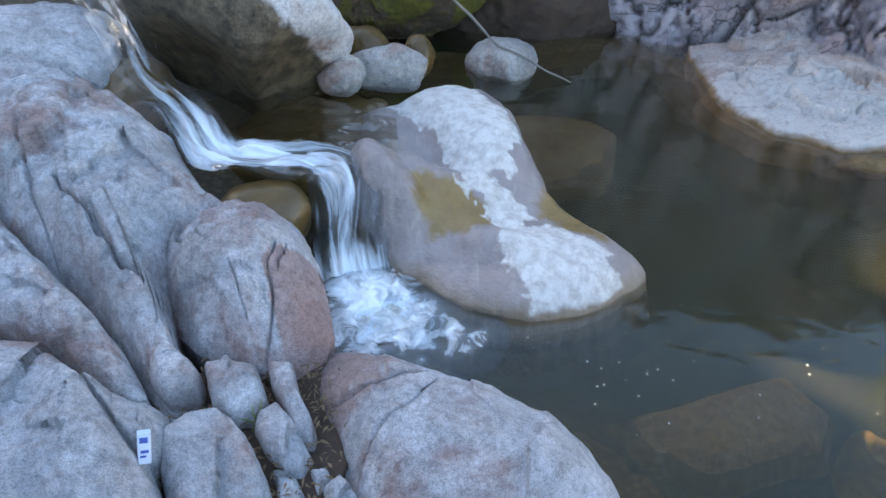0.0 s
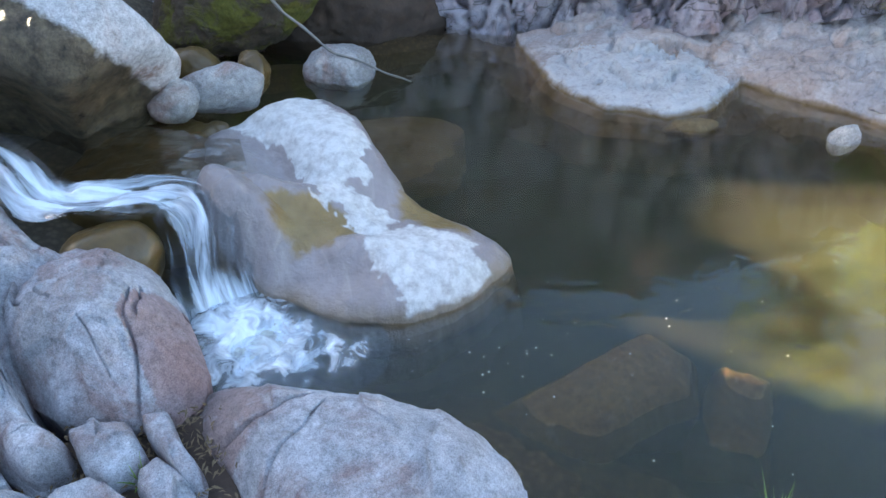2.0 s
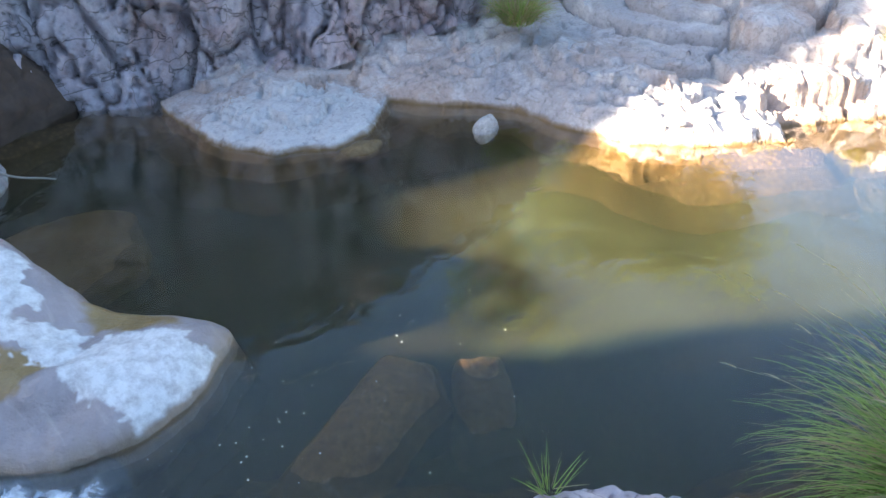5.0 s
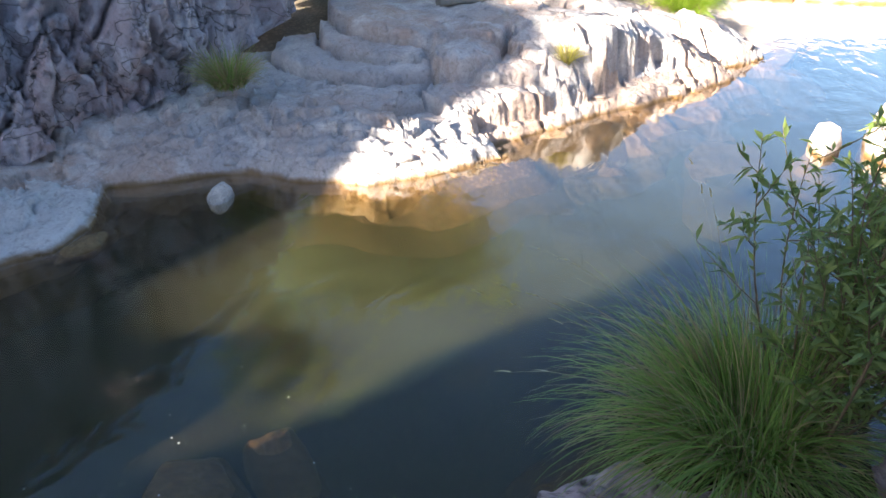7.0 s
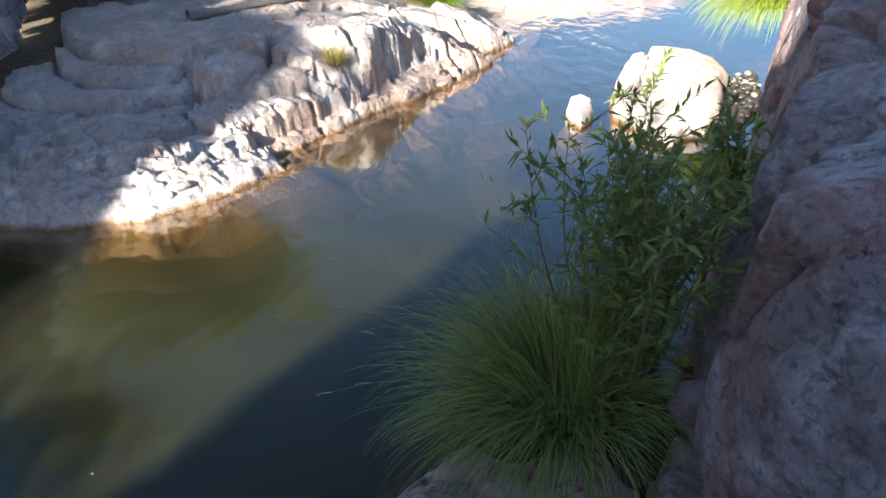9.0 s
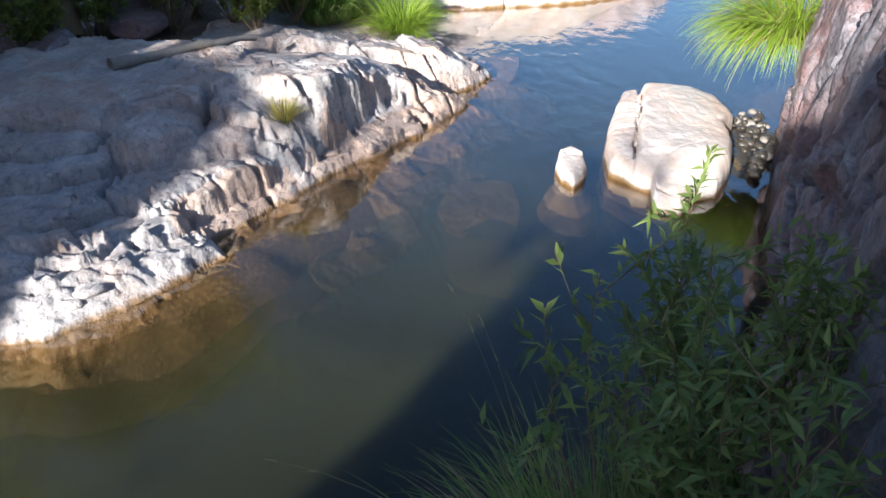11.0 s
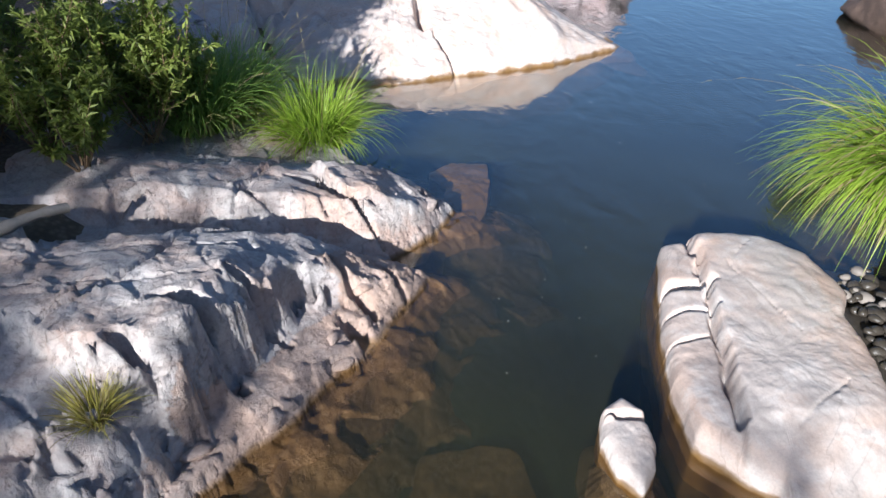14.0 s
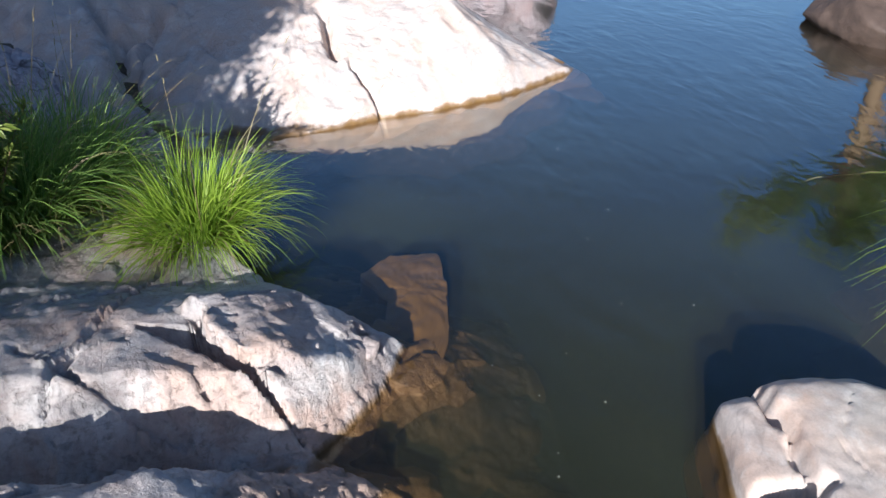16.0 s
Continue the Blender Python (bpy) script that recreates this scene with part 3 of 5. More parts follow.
    up = smooth(-0.6, -1.6, X) * smooth(2.2, 3.4, Y)
    Z = np.where(up > 0, np.maximum(Z, -0.3 + up * (0.62 + 0.16 * np.clip(-1.6 - X, 0, 6))), Z)
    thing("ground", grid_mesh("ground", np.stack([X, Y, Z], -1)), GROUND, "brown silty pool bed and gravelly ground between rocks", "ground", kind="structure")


def build_water():
    xs, ys = np.concatenate([np.linspace(-0.95, 16, 86), np.linspace(17, 45, 15)]), np.linspace(-22, 9, 120)
    X, Y = np.meshgrid(xs, ys, indexing="ij")
    w = thing("water", grid_mesh("water", np.stack([X, Y, 0 * X], -1)), WATER, "still murky green-brown pool water with faint ripples", "water", kind="structure")
    flat = np.stack([X.ravel(), Y.ravel(), 0 * X.ravel()], 1)
    roll = fbm(flat * 0.8, 3, 77).reshape(X.shape)
    for z, c, a in ((-0.09, (0.122, 0.122, 0.075), 0.19), (-0.22, (0.082, 0.104, 0.071), 0.34), (-0.38, (0.044, 0.078, 0.065), 0.64)):
        thing("silt_layer", grid_mesh("silt_layer", np.stack([X, Y, z * (1 + 0.4 * roll)], -1)), murk("suspended_silt", c, a, (0.92, 0.9, 0.84)), "", "", parent=w)


# beds of the north bank, each a tilted slab: outline, planes (point, slope along x and y) whose lowest counts, jaggedness of its edge, rounding of its lip
BEDS = [
    # low terrace above the rounded nose
    ([(5.37, 5.2), (5.2, 4.6), (5.28, 4.05), (5.45, 3.5), (5.62, 3.1), (5.95, 2.86), (6.45, 2.72), (6.9, 3.4), (6.5, 4.8), (5.9, 5.5)], [((5.6, 3.9), 0.42, 0.05, 0.03)], 0.05, 0.08),
    # middle slab with a long curved lip
    ([(6.05, 4.75), (5.86, 4.35), (5.82, 3.95), (5.96, 3.45), (6.2, 3.08), (6.5, 2.92), (6.95, 3.3), (7.0, 4.3), (6.5, 4.9)], [((6.2, 3.7), 0.57, 0.06, 0.03)], 0.05, 0.06),
    ([(6.36, 4.3), (6.2, 3.95), (6.22, 3.55), (6.42, 3.2), (6.75, 3.0), (7.2, 3.4), (7.2, 4.2), (6.8, 4.6)], [((6.5, 3.6), 0.66, 0.05, 0.03)], 0.04, 0.05),
    # broad upper slab
    ([(6.95, 4.6), (6.62, 4.1), (6.55, 3.6), (6.66, 3.15), (6.86, 2.86), (7.1, 2.56), (7.66, 2.30), (8.3, 2.46), (8.6, 3.1), (8.4, 4.2), (7.6, 4.9)], [((7.3, 3.0), 0.80, 0.02, 0.04)], 0.05, 0.06),
    # apron under the blocks
    ([(5.88, 2.48), (6.1, 2.30), (6.38, 2.12), (6.66, 1.98), (6.90, 1.72), (7.16, 1.60), (7.3, 2.3), (6.6, 2.9), (6.0, 2.95)], [((6.5, 2.2), 0.36, 0.10, 0.14)], 0.05, 0.03),
    # plate that carries the grass tuft
    ([(7.72, 2.42), (7.2, 2.50), (7.02, 2.22), (7.00, 1.90), (7.10, 1.70), (7.42, 1.56), (7.9, 1.7)], [((7.3, 2.1), 0.66, 0.06, 0.14), ((7.2, 1.85), 0.54, 0.05, 0.6)], 0.06, 0.03),
    # big bed whose pointed nose reaches the water
    ([(8.93, 0.20), (9.0, 0.42), (8.95, 0.75), (8.88, 1.06), (8.78, 1.5), (8.56, 1.95), (8.48, 2.4), (8.2, 2.9), (7.75, 2.7), (7.58, 2.3), (7.36, 1.8), (7.40, 1.54), (7.66, 1.42), (7.98, 1.28), (8.22, 1.15), (8.40, 1.06), (8.48, 0.80), (8.64, 0.46)],
     [((8.1, 1.6), 0.735, -0.12, 0.03), ((8.36, 1.06), 0.53, -0.10, 0.50), ((8.74, 1.5), 0.58, -0.7, 0.1)], 0.06, 0.035),
    # outer bed beyond the gully: crest, shaded face towards the gully, nose, back
    ([(9.86, -0.08), (10.21, 0.32), (10.55, 0.72), (10.65, 1.1), (10.95, 1.75), (10.95, 2.2), (10.7, 2.85), (9.95, 3.4), (9.2, 3.4), (8.75, 3.0), (8.8, 2.0), (8.9, 1.3), (9.08, 0.7), (9.26, 0.35), (9.5, 0.05)],
     [((9.49, 0.79), 0.43, -0.10, 0.13), ((9.36, 1.10), 0.44, 1.35, 0.12), ((9.88, -0.07), 0.05, -0.06, 0.44), ((10.0, 0.9), 0.38, -0.36, 0.12), ((9.5, 2.0), 0.60, 0.0, 0.02)], 0.05, 0.03),
    # block lying on its end
    ([(9.95, 1.0), (9.62, 0.92), (9.44, 0.72), (9.34, 0.46), (9.55, 0.12), (9.80, 0.0), (10.02, 0.26), (10.12, 0.62)], [((9.6, 0.7), 0.47, -0.16, 0.30), ((9.88, -0.07), 0.08, -0.1, 0.52), ((9.4, 0.6), 0.38, 1.0, 0.2)], 0.07, 0.02),
]
# rounded blocks on the beds: centre, half length, half width, turn, height
BLOCKS = [(6.84, 2.36, 0.36, 0.25, -48, 0.56), (6.72, 2.82, 0.38, 0.24, -35, 0.70), (7.0, 1.86, 0.20, 0.11, -40, 0.44), (8.55, 2.85, 0.20, 0.15, 20, 0.80), (6.5, 2.08, 0.24, 0.10, -40, 0.36), (6.16, 2.46, 0.22, 0.12, -30, 0.36), (5.75, 2.5, 0.24, 0.12, -25, 0.30)]
# clefts: from, to, half width, depth
CLEFTS = [(8.10, 1.34, 8.04, 1.08, 0.022, 0.16), (7.80, 1.62, 7.72, 1.34, 0.05, 0.30), (7.44, 1.75, 7.38, 1.48, 0.035, 0.22), (8.62, 0.86, 8.40, 0.60, 0.03, 0.10), (8.82, 0.55, 8.62, 0.36, 0.025, 0.08), (6.70, 2.12, 6.5, 1.86, 0.03, 0.12),
          (9.85, 0.2, 9.68, -0.04, 0.02, 0.06), (8.27, 0.74, 8.14, 0.58, 0.06, 0.12), (7.36, 2.55, 7.02, 2.5, 0.03, 0.12)]
# long straight joints: from, to, half width, depth
JOINTS = [(9.25, 2.45, 10.2, 1.75, 0.012, 0.05), (9.3, 1.6, 10.9, 1.2, 0.010, 0.04), (9.6, 2.9, 10.4, 2.0, 0.010, 0.04), (9.3, 1.3, 9.62, 1.75, 0.012, 0.05), (7.6, 2.15, 8.7, 1.62, 0.012, 0.04), (7.9, 2.8, 8.1, 1.1, 0.008, 0.025), (6.9, 3.2, 8.3, 2.8, 0.010, 0.03), (5.5, 4.0, 5.9, 3.0, 0.014, 0.05),
          (4.5, 3.9, 5.5, 3.3, 0.016, 0.05), (4.6, 3.5, 5.5, 2.85, 0.014, 0.04), (4.2, 4.5, 5.3, 4.2, 0.016, 0.05), (3.6, 5.1, 5.2, 4.6, 0.016, 0.05), (8.3, 2.6, 8.45, 1.2, 0.008, 0.025), (10.1, 2.2, 10.5, 0.8, 0.010, 0.03), (5.05, 3.3, 5.2, 2.6, 0.012, 0.04)]
BANK_Z = []


def bank_height(x, y):
    i, j = int(round((x - 1.6) / 0.016)), int(round((y + 0.9) / 0.016))
    return float(BANK_Z[0][i, j])


def build_north_bank():
    X, Y = land_grid(1.6, 12.2, -0.9, 6.2, 0.016)
    flat = np.stack([X.ravel(), Y.ravel(), np.zeros(X.size)], 1)
    shape = X.shape
    warp = fbm(flat * 2.6, 5, 11).reshape(shape)
    bend = fbm(flat * 1.6, 3, 12).reshape(shape)
    fine = fbm(flat * 9, 5, 22).reshape(shape)
    d = line_distance(X, Y, NORTH[4:31]) + 0.03 * warp
    low = smooth(3.9, 3.5, X)                                    # pale tongue upstream
    knob = smooth(3.6, 4.1, X) * smooth(5.75, 5.25, X)           # rounded nose
    skew = np.stack([X.ravel() * 1.0 + Y.ravel() * 0.55, Y.ravel() * 1.0 - X.ravel() * 0.55, np.zeros(X.size)], 1)
    g1, g2, cut = worley(skew * (3.2, 2.6, 1) + 0.2 * fbm(flat * 5, 3, 6)[:, None], 9)
    k1, k2, chip = worley(skew * (11.0, 6.5, 1) + 0.25 * fbm(flat * 6, 3, 8)[:, None], 19)
    s1, s2, step2 = worley(skew * (5.2, 4.2, 1) + 0.3 * fbm(flat * 4, 3, 7)[:, None], 29)
    cut, chip, step2 = cut.reshape(shape), chip.reshape(shape), step2.reshape(shape)
    facet = (np.sin(chip * 40) * 0.5 * k1.reshape(shape) + chip - 0.5)
    # a smooth ramp with a crumbling rim at the water; inland it climbs slowly
    ramp = 0.09 * smooth(0.0, 0.05, d) + 0.36 * np.clip(d - 0.03, 0, 0.45) + 0.09 * np.clip(d - 0.5, 0, 4)
    ramp = ramp + 0.06 * facet * smooth(0.0, 0.04, d) * smooth(0.16, 0.07, d) * smooth(0.25, -0.15, bend)
    flute = fbm(skew * (1.4, 5.0, 1) + 2.2, 3, 17).reshape(shape)
    nose = 0.42 * (np.clip(d, 0, 0.6) / 0.6) ** 0.62 + 0.028 * flute * smooth(0, 0.15, d) + 0.03 * bend + 0.05 * np.clip(d - 0.6, 0, 4) + 0.05 * facet * smooth(0.0, 0.04, d) * smooth(0.25, 0.08, d) * smooth(4.6, 5.1, X)
    gentle = 0.05 * smooth(0, 0.05, d) + 0.26 * np.clip(d, 0, 0.8) + 0.1 * np.clip(d - 0.8, 0, 3) + 0.03 * flute * smooth(0.3, 0.8, d)
    z = ramp * (1 - low) * (1 - knob) + nose * knob * (1 - low) + gentle * low
    lay = (z + 0.07 * bend + 0.035 * warp + 0.03 * (X - 4) + 0.012 * flute) / 0.095
    part = lay - np.floor(lay)
    old = smooth(5.9, 5.4, X) * smooth(0.12, 0.3, d)
    z += old * (0.7 * 0.095 * (smooth(0.62, 0.95, part) - part) - 0.045 * np.exp(-((part - 0.62) / 0.07) ** 2) * smooth(-0.3, 0.2, flute))
    z -= 0.4 * np.exp(-(line_distance(X, Y, [(9.16, 0.3), (9.08, 1.0), (8.98, 1.7), (8.75, 2.3), (8.6, 2.6)]) / 0.17) ** 4) * smooth(2.2, 1.5, Y)
    z = np.maximum(z, 0.02 + 0.02 * fine)
    for outline, planes, jag, lip in BEDS:
        e = outline_distance(X, Y, outline) + 0.02 * warp + 0.4 * jag * (cut - 0.5) + 0.15 * jag * (chip - 0.5)
        lid = np.full(shape, 9.0)
        for k, ((px, py), pz, sx, sy) in enumerate(planes):
            lid = np.minimum(lid, pz + sx * (X - px) + sy * (Y - py) + 0.016 * (bend if k % 2 else warp))
        lid = lid - 0.5 * lip * np.exp(-np.clip(e, 0, None) / lip) + 0.014 * flute
        foot = 0.03 + 1.6 * max(jag - 0.02, 0)
        mask = smooth(-foot, 0.025, e)
        mask = np.clip(mask + (1.5 * (step2 - 0.5) + 0.5 * facet) * 3.0 * mask * (1 - mask) * min(1, jag / 0.05), 0, 1)
        dark = 0.17 * np.exp(-((e + 0.035) / 0.026) ** 2) * smooth(0.25, 0.4, d) * smooth(-0.45, 0.0, bend)
        z = np.where(lid > z, z + mask * (lid - z), z) - dark * (lid > z)
    for cx, cy, a, b, turn, h in BLOCKS:
        c, s = math.cos(radians(turn)), math.sin(radians(turn))
        u, v = (X - cx) * c + (Y - cy) * s, -(X - cx) * s + (Y - cy) * c
        q = (np.abs(u / a) ** 3.4 + np.abs(v / b) ** 3.4) ** (1 / 3.4) + 0.12 * warp + 0.10 * (cut - 0.5)
        lid = h - 0.08 * q ** 3 + 0.02 * bend + 0.10 * v
        z = np.where(lid > z, z + smooth(1.07, 0.97, q) * (lid - z), z) - 0.04 * np.exp(-((q - 1.10) / 0.05) ** 2)
    for x0, y0, x1, y1, wid, dep in CLEFTS:
        z -= dep * np.exp(-(np.abs(line_distance(X, Y, [(x0, y0), (x1, y1)]) + 0.03 * warp) / wid) ** 4)
    for x0, y0, x1, y1, wid, dep in JOINTS:
        z -= dep * np.exp(-(np.abs(line_distance(X, Y, [(x0, y0), (x1, y1)]) + 0.05 * bend + 0.012 * fine) / wid) ** 2) * smooth(0.1, 0.3, d)
    # broken facets on the steep nose of the big bed and on the block beyond the gully
    broken = np.maximum(smooth(1.15, 0.8, Y) * smooth(8.2, 8.4, X) * smooth(9.1, 9.0, X), 0.8 * smooth(0.35, 0.15, Y) * smooth(9.3, 9.45, X))
    z += 0.045 * (np.sin(cut * 31) * 0.6 * (g1.reshape(shape) - 0.3) + 0.5 * (cut - 0.5)) * broken * smooth(0.05, 0.15, d) + 0.012 * facet * broken
    wx, wy = X + 0.5 * Y + 0.05 * warp, 0.8 * Y - 0.45 * X + 0.05 * bend
    steep = np.clip(np.hypot(*np.gradient(z, 0.016)) - 0.35, 0, 1)
    z += (0.07 + 0.28 * steep) * smooth(0.04, 0.2, d) * facets(wx, wy, 4.5, 51) + (0.04 + 0.22 * np.maximum(steep, broken)) * smooth(0.02, 0.1, d) * facets(wx, wy, 12.0, 52)
    slate = smooth(6.25, 5.9, X) * smooth(5.3, 5.6, X) * smooth(2.75, 2.45, Y)
    z += 0.05 * facet * slate * smooth(0.0, 0.06, d)
    z += (0.004 * fine + 0.012 * fbm(flat * 1.3, 4, 21).reshape(shape)) * smooth(0.03, 0.3, d)
    seam = np.exp(-(fbm(skew * (0.5, 1.9, 1) + 3.3, 2, 14, 0.4) / 0.010) ** 2).reshape(shape)
    z -= (0.02 + 0.03 * old) * seam * smooth(-0.2 , 0.3, bend) * smooth(0.15, 0.4, d)
    under = (0.42 + 1.1 * low + 0.7 * knob * smooth(5.4, 4.7, X) * (1 - low)) * np.clip(d, -1.0, 0) + 1.2 * np.clip(d + 1.0, -3, 0) - 0.02 + 0.05 * fbm(flat * 3, 4, 23).reshape(shape) + 0.05 * (cut - 0.5)
    dd = np.clip(d, 0, None)
    cap = 0.03 + 1.6 * np.minimum(dd, 0.08) + 2.2 * np.clip(dd - 0.08, 0, None) + 0.03 * (chip - 0.4) * smooth(0.16, 0.08, d) + 0.012 * warp
    z = np.minimum(z, cap)
    z = np.where(d < 0, np.minimum(under, 0.0), np.maximum(z, 0.01))
    BANK_Z.append(z)
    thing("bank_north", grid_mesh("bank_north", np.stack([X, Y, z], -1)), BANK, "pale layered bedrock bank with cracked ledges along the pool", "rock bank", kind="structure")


def face_rock(name, line, base, heights, lean, mat, label, seed, block=0.16, scale=(2.2, 1.4), step=0.035, category="cliff", kind="structure", fine=2.2, top_run=1.5, top_rise=0.25):
    """A steep broken rock face along a polyline in plan, leaning back to the left of the line, with a top that runs back."""
    pts = np.array(line, dtype=float)
    seg = np.linalg.norm(np.diff(pts, axis=0), axis=1)
    cum = np.concatenate([[0], np.cumsum(seg)])
    s = np.arange(0, cum[-1], step)
    px, py = np.interp(s, cum, pts[:, 0]), np.interp(s, cum, pts[:, 1])
    k = max(3, int(0.35 / step))
    ker = np.ones(2 * k + 1) / (2 * k + 1)
    px2 = np.convolve(np.pad(px, k, mode="edge"), ker, "valid")
    py2 = np.convolve(np.pad(py, k, mode="edge"), ker, "valid")
    tx, ty = np.gradient(px2), np.gradient(py2)
    ln = np.hypot(tx, ty)
    nx, ny = -ty / ln, tx / ln
    h = np.interp(s, cum, np.array(heights, dtype=float))[:, None]
    most = h.max() + top_run
    v = np.concatenate([np.arange(0, min(fine, most), step), np.arange(min(fine, most), most, step * 3)])
    S, V = np.meshgrid(s, v, indexing="ij")
    up = np.minimum(V, h)
    run = np.clip(V - h, 0, top_run)
    back = lean * up + run
    z = np.interp(s, cum, np.array(base))[:, None] + up + top_rise * run
    flat = np.stack([S.ravel() * scale[0], V.ravel() * scale[1], np.zeros(S.size)], 1)
    flat = flat + 0.3 * fbm(flat * 1.3, 3, seed)[:, None]
    f1, f2, rnd = worley(flat, seed)
    out = block * (rnd - 0.5) - 0.7 * block * np.exp(-((f2 - f1) / 0.05) ** 2) + 0.5 * block * fbm(flat * 0.6, 4, seed + 2)
    g1, g2, r2 = worley(flat * (3.1, 2.2, 1), seed + 3)
    out = out + 0.3 * block * (r2 - 0.5) - 0.2 * block * np.exp(-((g2 - g1) / 0.06) ** 2)
    out = out.reshape(S.shape)
    bk = back - out * smooth(0.6, 0.0, run)
    P = np.stack([px2[:, None] + nx[:, None] * bk, py2[:, None] + ny[:, None] * bk, z + 0.5 * out], -1)
    return thing(name, grid_mesh(name, P), mat, label, category, kind=kind)


build_ground()
build_water()
build_north_bank()
face_rock("cliff_north", [(-6, 8.2), (-2, 7.4), (1.1, 6.8), (2.2, 6.35), (3.2, 5.7), (4.6, 5.0), (5.5, 4.75), (7.2, 5.2), (9, 6.4), (13, 7.5)],
          [0.4, 0.1, -0.15, -0.15, 0.1, 0.45, 0.65, 0.7, 0.7, 0.7], [2.8, 2.8, 3.8, 4.2, 3.6, 2.3, 1.4, 1.2, 1.4, 2.0], 0.12, CLIFF, "fractured mauve-grey rock cliff behind the pool", 6, block=0.26, scale=(2.4, 1.0), step=0.028)
# unseen wall added upstream; its skyline is set to cut the sun's shade
face_rock("shade_cliff_west", [(-9, -12), (-9, 3.5), (-9, 5.2), (-9, 5.9), (-9, 6.3), (-9, 7.05), (-9, 7.6), (-9, 8.5), (-9, 8.9), (-9, 10.0), (-9, 10.35), (-9, 10.8), (-9, 11.2), (-9, 14)], [0] * 14, [8.91, 8.91, 8.75, 7.81, 7.41, 6.86, 4.95, 4.95, 5.3, 5.5, 5.75, 6.5, 8.9, 9.23], 0.1, CLIFF, "unseen canyon wall added upstream to shape the sun's shade", 45, step=0.15, block=0.5, scale=(0.7, 0.5))
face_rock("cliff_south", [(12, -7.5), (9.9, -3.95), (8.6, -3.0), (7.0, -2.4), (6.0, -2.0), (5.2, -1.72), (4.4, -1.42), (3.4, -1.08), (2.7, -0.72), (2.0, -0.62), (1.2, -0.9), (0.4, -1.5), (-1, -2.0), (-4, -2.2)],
          [-0.7, -0.7, -0.7, -0.7, -0.7, -0.7, -0.7, -0.6, -0.2, 0.1, 0.2, 0.2, 0.2, 0.2], [2.4, 2.2, 2.2, 2.4, 2.6, 2.7, 2.7, 2.5, 2.0, 1.7, 1.3, 1.0, 1.0, 1.0], 0.12, SOUTH_SHADED,
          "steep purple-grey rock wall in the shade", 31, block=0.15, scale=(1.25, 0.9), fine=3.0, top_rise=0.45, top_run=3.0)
face_rock("cliff_far", [(19, 12), (20.5, 4), (22, -1), (22.5, -5.4), (26, -6.5)], [-0.3] * 5, [5, 4, 3.4, 3.0, 2.6], 0.1, CLIFF, "tan cliff beyond the far end of the pool", 44, step=0.12, block=0.5, scale=(0.8, 0.5))

# ---- plant tools ----
def strips(root, way, length, width, sag, segs, rng, twist=0.3):
    """Curved tapering blades: arrays of roots, first directions, lengths; sag bends them down."""
    n = len(root)
    pts = [root]
    d = way / np.linalg.norm(way, axis=1)[:, None]
    p = root
    for k in range(segs):
        d = d + np.array([0, 0, -1.0]) * (sag * (0.25 + k / segs))[:, None] / segs
        d = d / np.linalg.norm(d, axis=1)[:, None]
        p = p + d * (length / segs)[:, None]
        pts.append(p)
    P = np.stack(pts, 1)
    side = np.cross(way, np.array([0, 0, 1.0])) + rng.normal(0, twist, (n, 3))
    side /= np.linalg.norm(side, axis=1)[:, None] + 1e-9
    w = width[:, None] * np.array([1 - (k / segs) ** 2 * 0.92 for k in range(segs + 1)])[None, :]
    A, B = P - side[:, None] * w[..., None] / 2, P + side[:, None] * w[..., None] / 2
    V = np.stack([A, B], 2).reshape(-1, 3)
    base = (np.arange(n) * (segs + 1) * 2)[:, None] + (np.arange(segs) * 2)[None, :]
    F = np.stack([base, base + 1, base + 3, base + 2], -1).reshape(-1, 4)
    return V, F, P


def tussock(name, at, count, length, label, seed=1, radius=0.12, up=1.0, sag=1.4, lean=(0, 0), dry=0.12, stalks=0, width=0.006, green=None, group="grass tussocks", category="grass"):
    rng = np.random.default_rng(seed)
    top = tagged(new(name), label, category, group)
    top.location = at

    def blades(part, n, mat, lo, hi, wid, sg):
        a, r = rng.uniform(0, 2 * math.pi, n), radius * np.sqrt(rng.uniform(0, 1, n))
        root = np.stack([np.cos(a) * r, np.sin(a) * r, rng.uniform(-0.03, 0.02, n)], 1)
        out = rng.uniform(0.15, 1.1, n)
        b = a + rng.normal(0, 0.5, n)
        way = np.stack([np.cos(b) * out + lean[0], np.sin(b) * out + lean[1], up + 0 * a], 1)
        V, F, P = strips(root, way, length * rng.uniform(lo, hi, n), wid * rng.uniform(0.7, 1.3, n), sg * rng.uniform(0.5, 1.4, n), 7, rng)
        thing(part, raw_mesh(part, V, F), mat, "", "", kind="stuff", parent=top)
        return P

    blades("grass", count, green or GRASS, 0.45, 1.0, width, sag)
    if dry:
        blades("dry_grass", int(count * dry), GRASS_DRY, 0.4, 1.0, width, sag * 1.2)
    if stalks:
        P = blades("seed_stalk", stalks, GRASS_DRY, 1.1, 1.5, width * 0.6, sag * 0.5)
        tips = P[:, -2:].reshape(-1, 3)
        n = len(tips)
        V, F, _ = strips(tips, rng.normal(0, 1, (n, 3)) * 0.4 + (P[:, -1] - P[:, -3]).repeat(2, 0) * 8, np.full(n, 0.07), np.full(n, 0.008), np.full(n, 0.8), 3, rng)
        thing("seed_head", raw_mesh("seed_head", V, F), GRASS_DRY, "pale feathery seed heads", "", kind="stuff", parent=top)
    return top


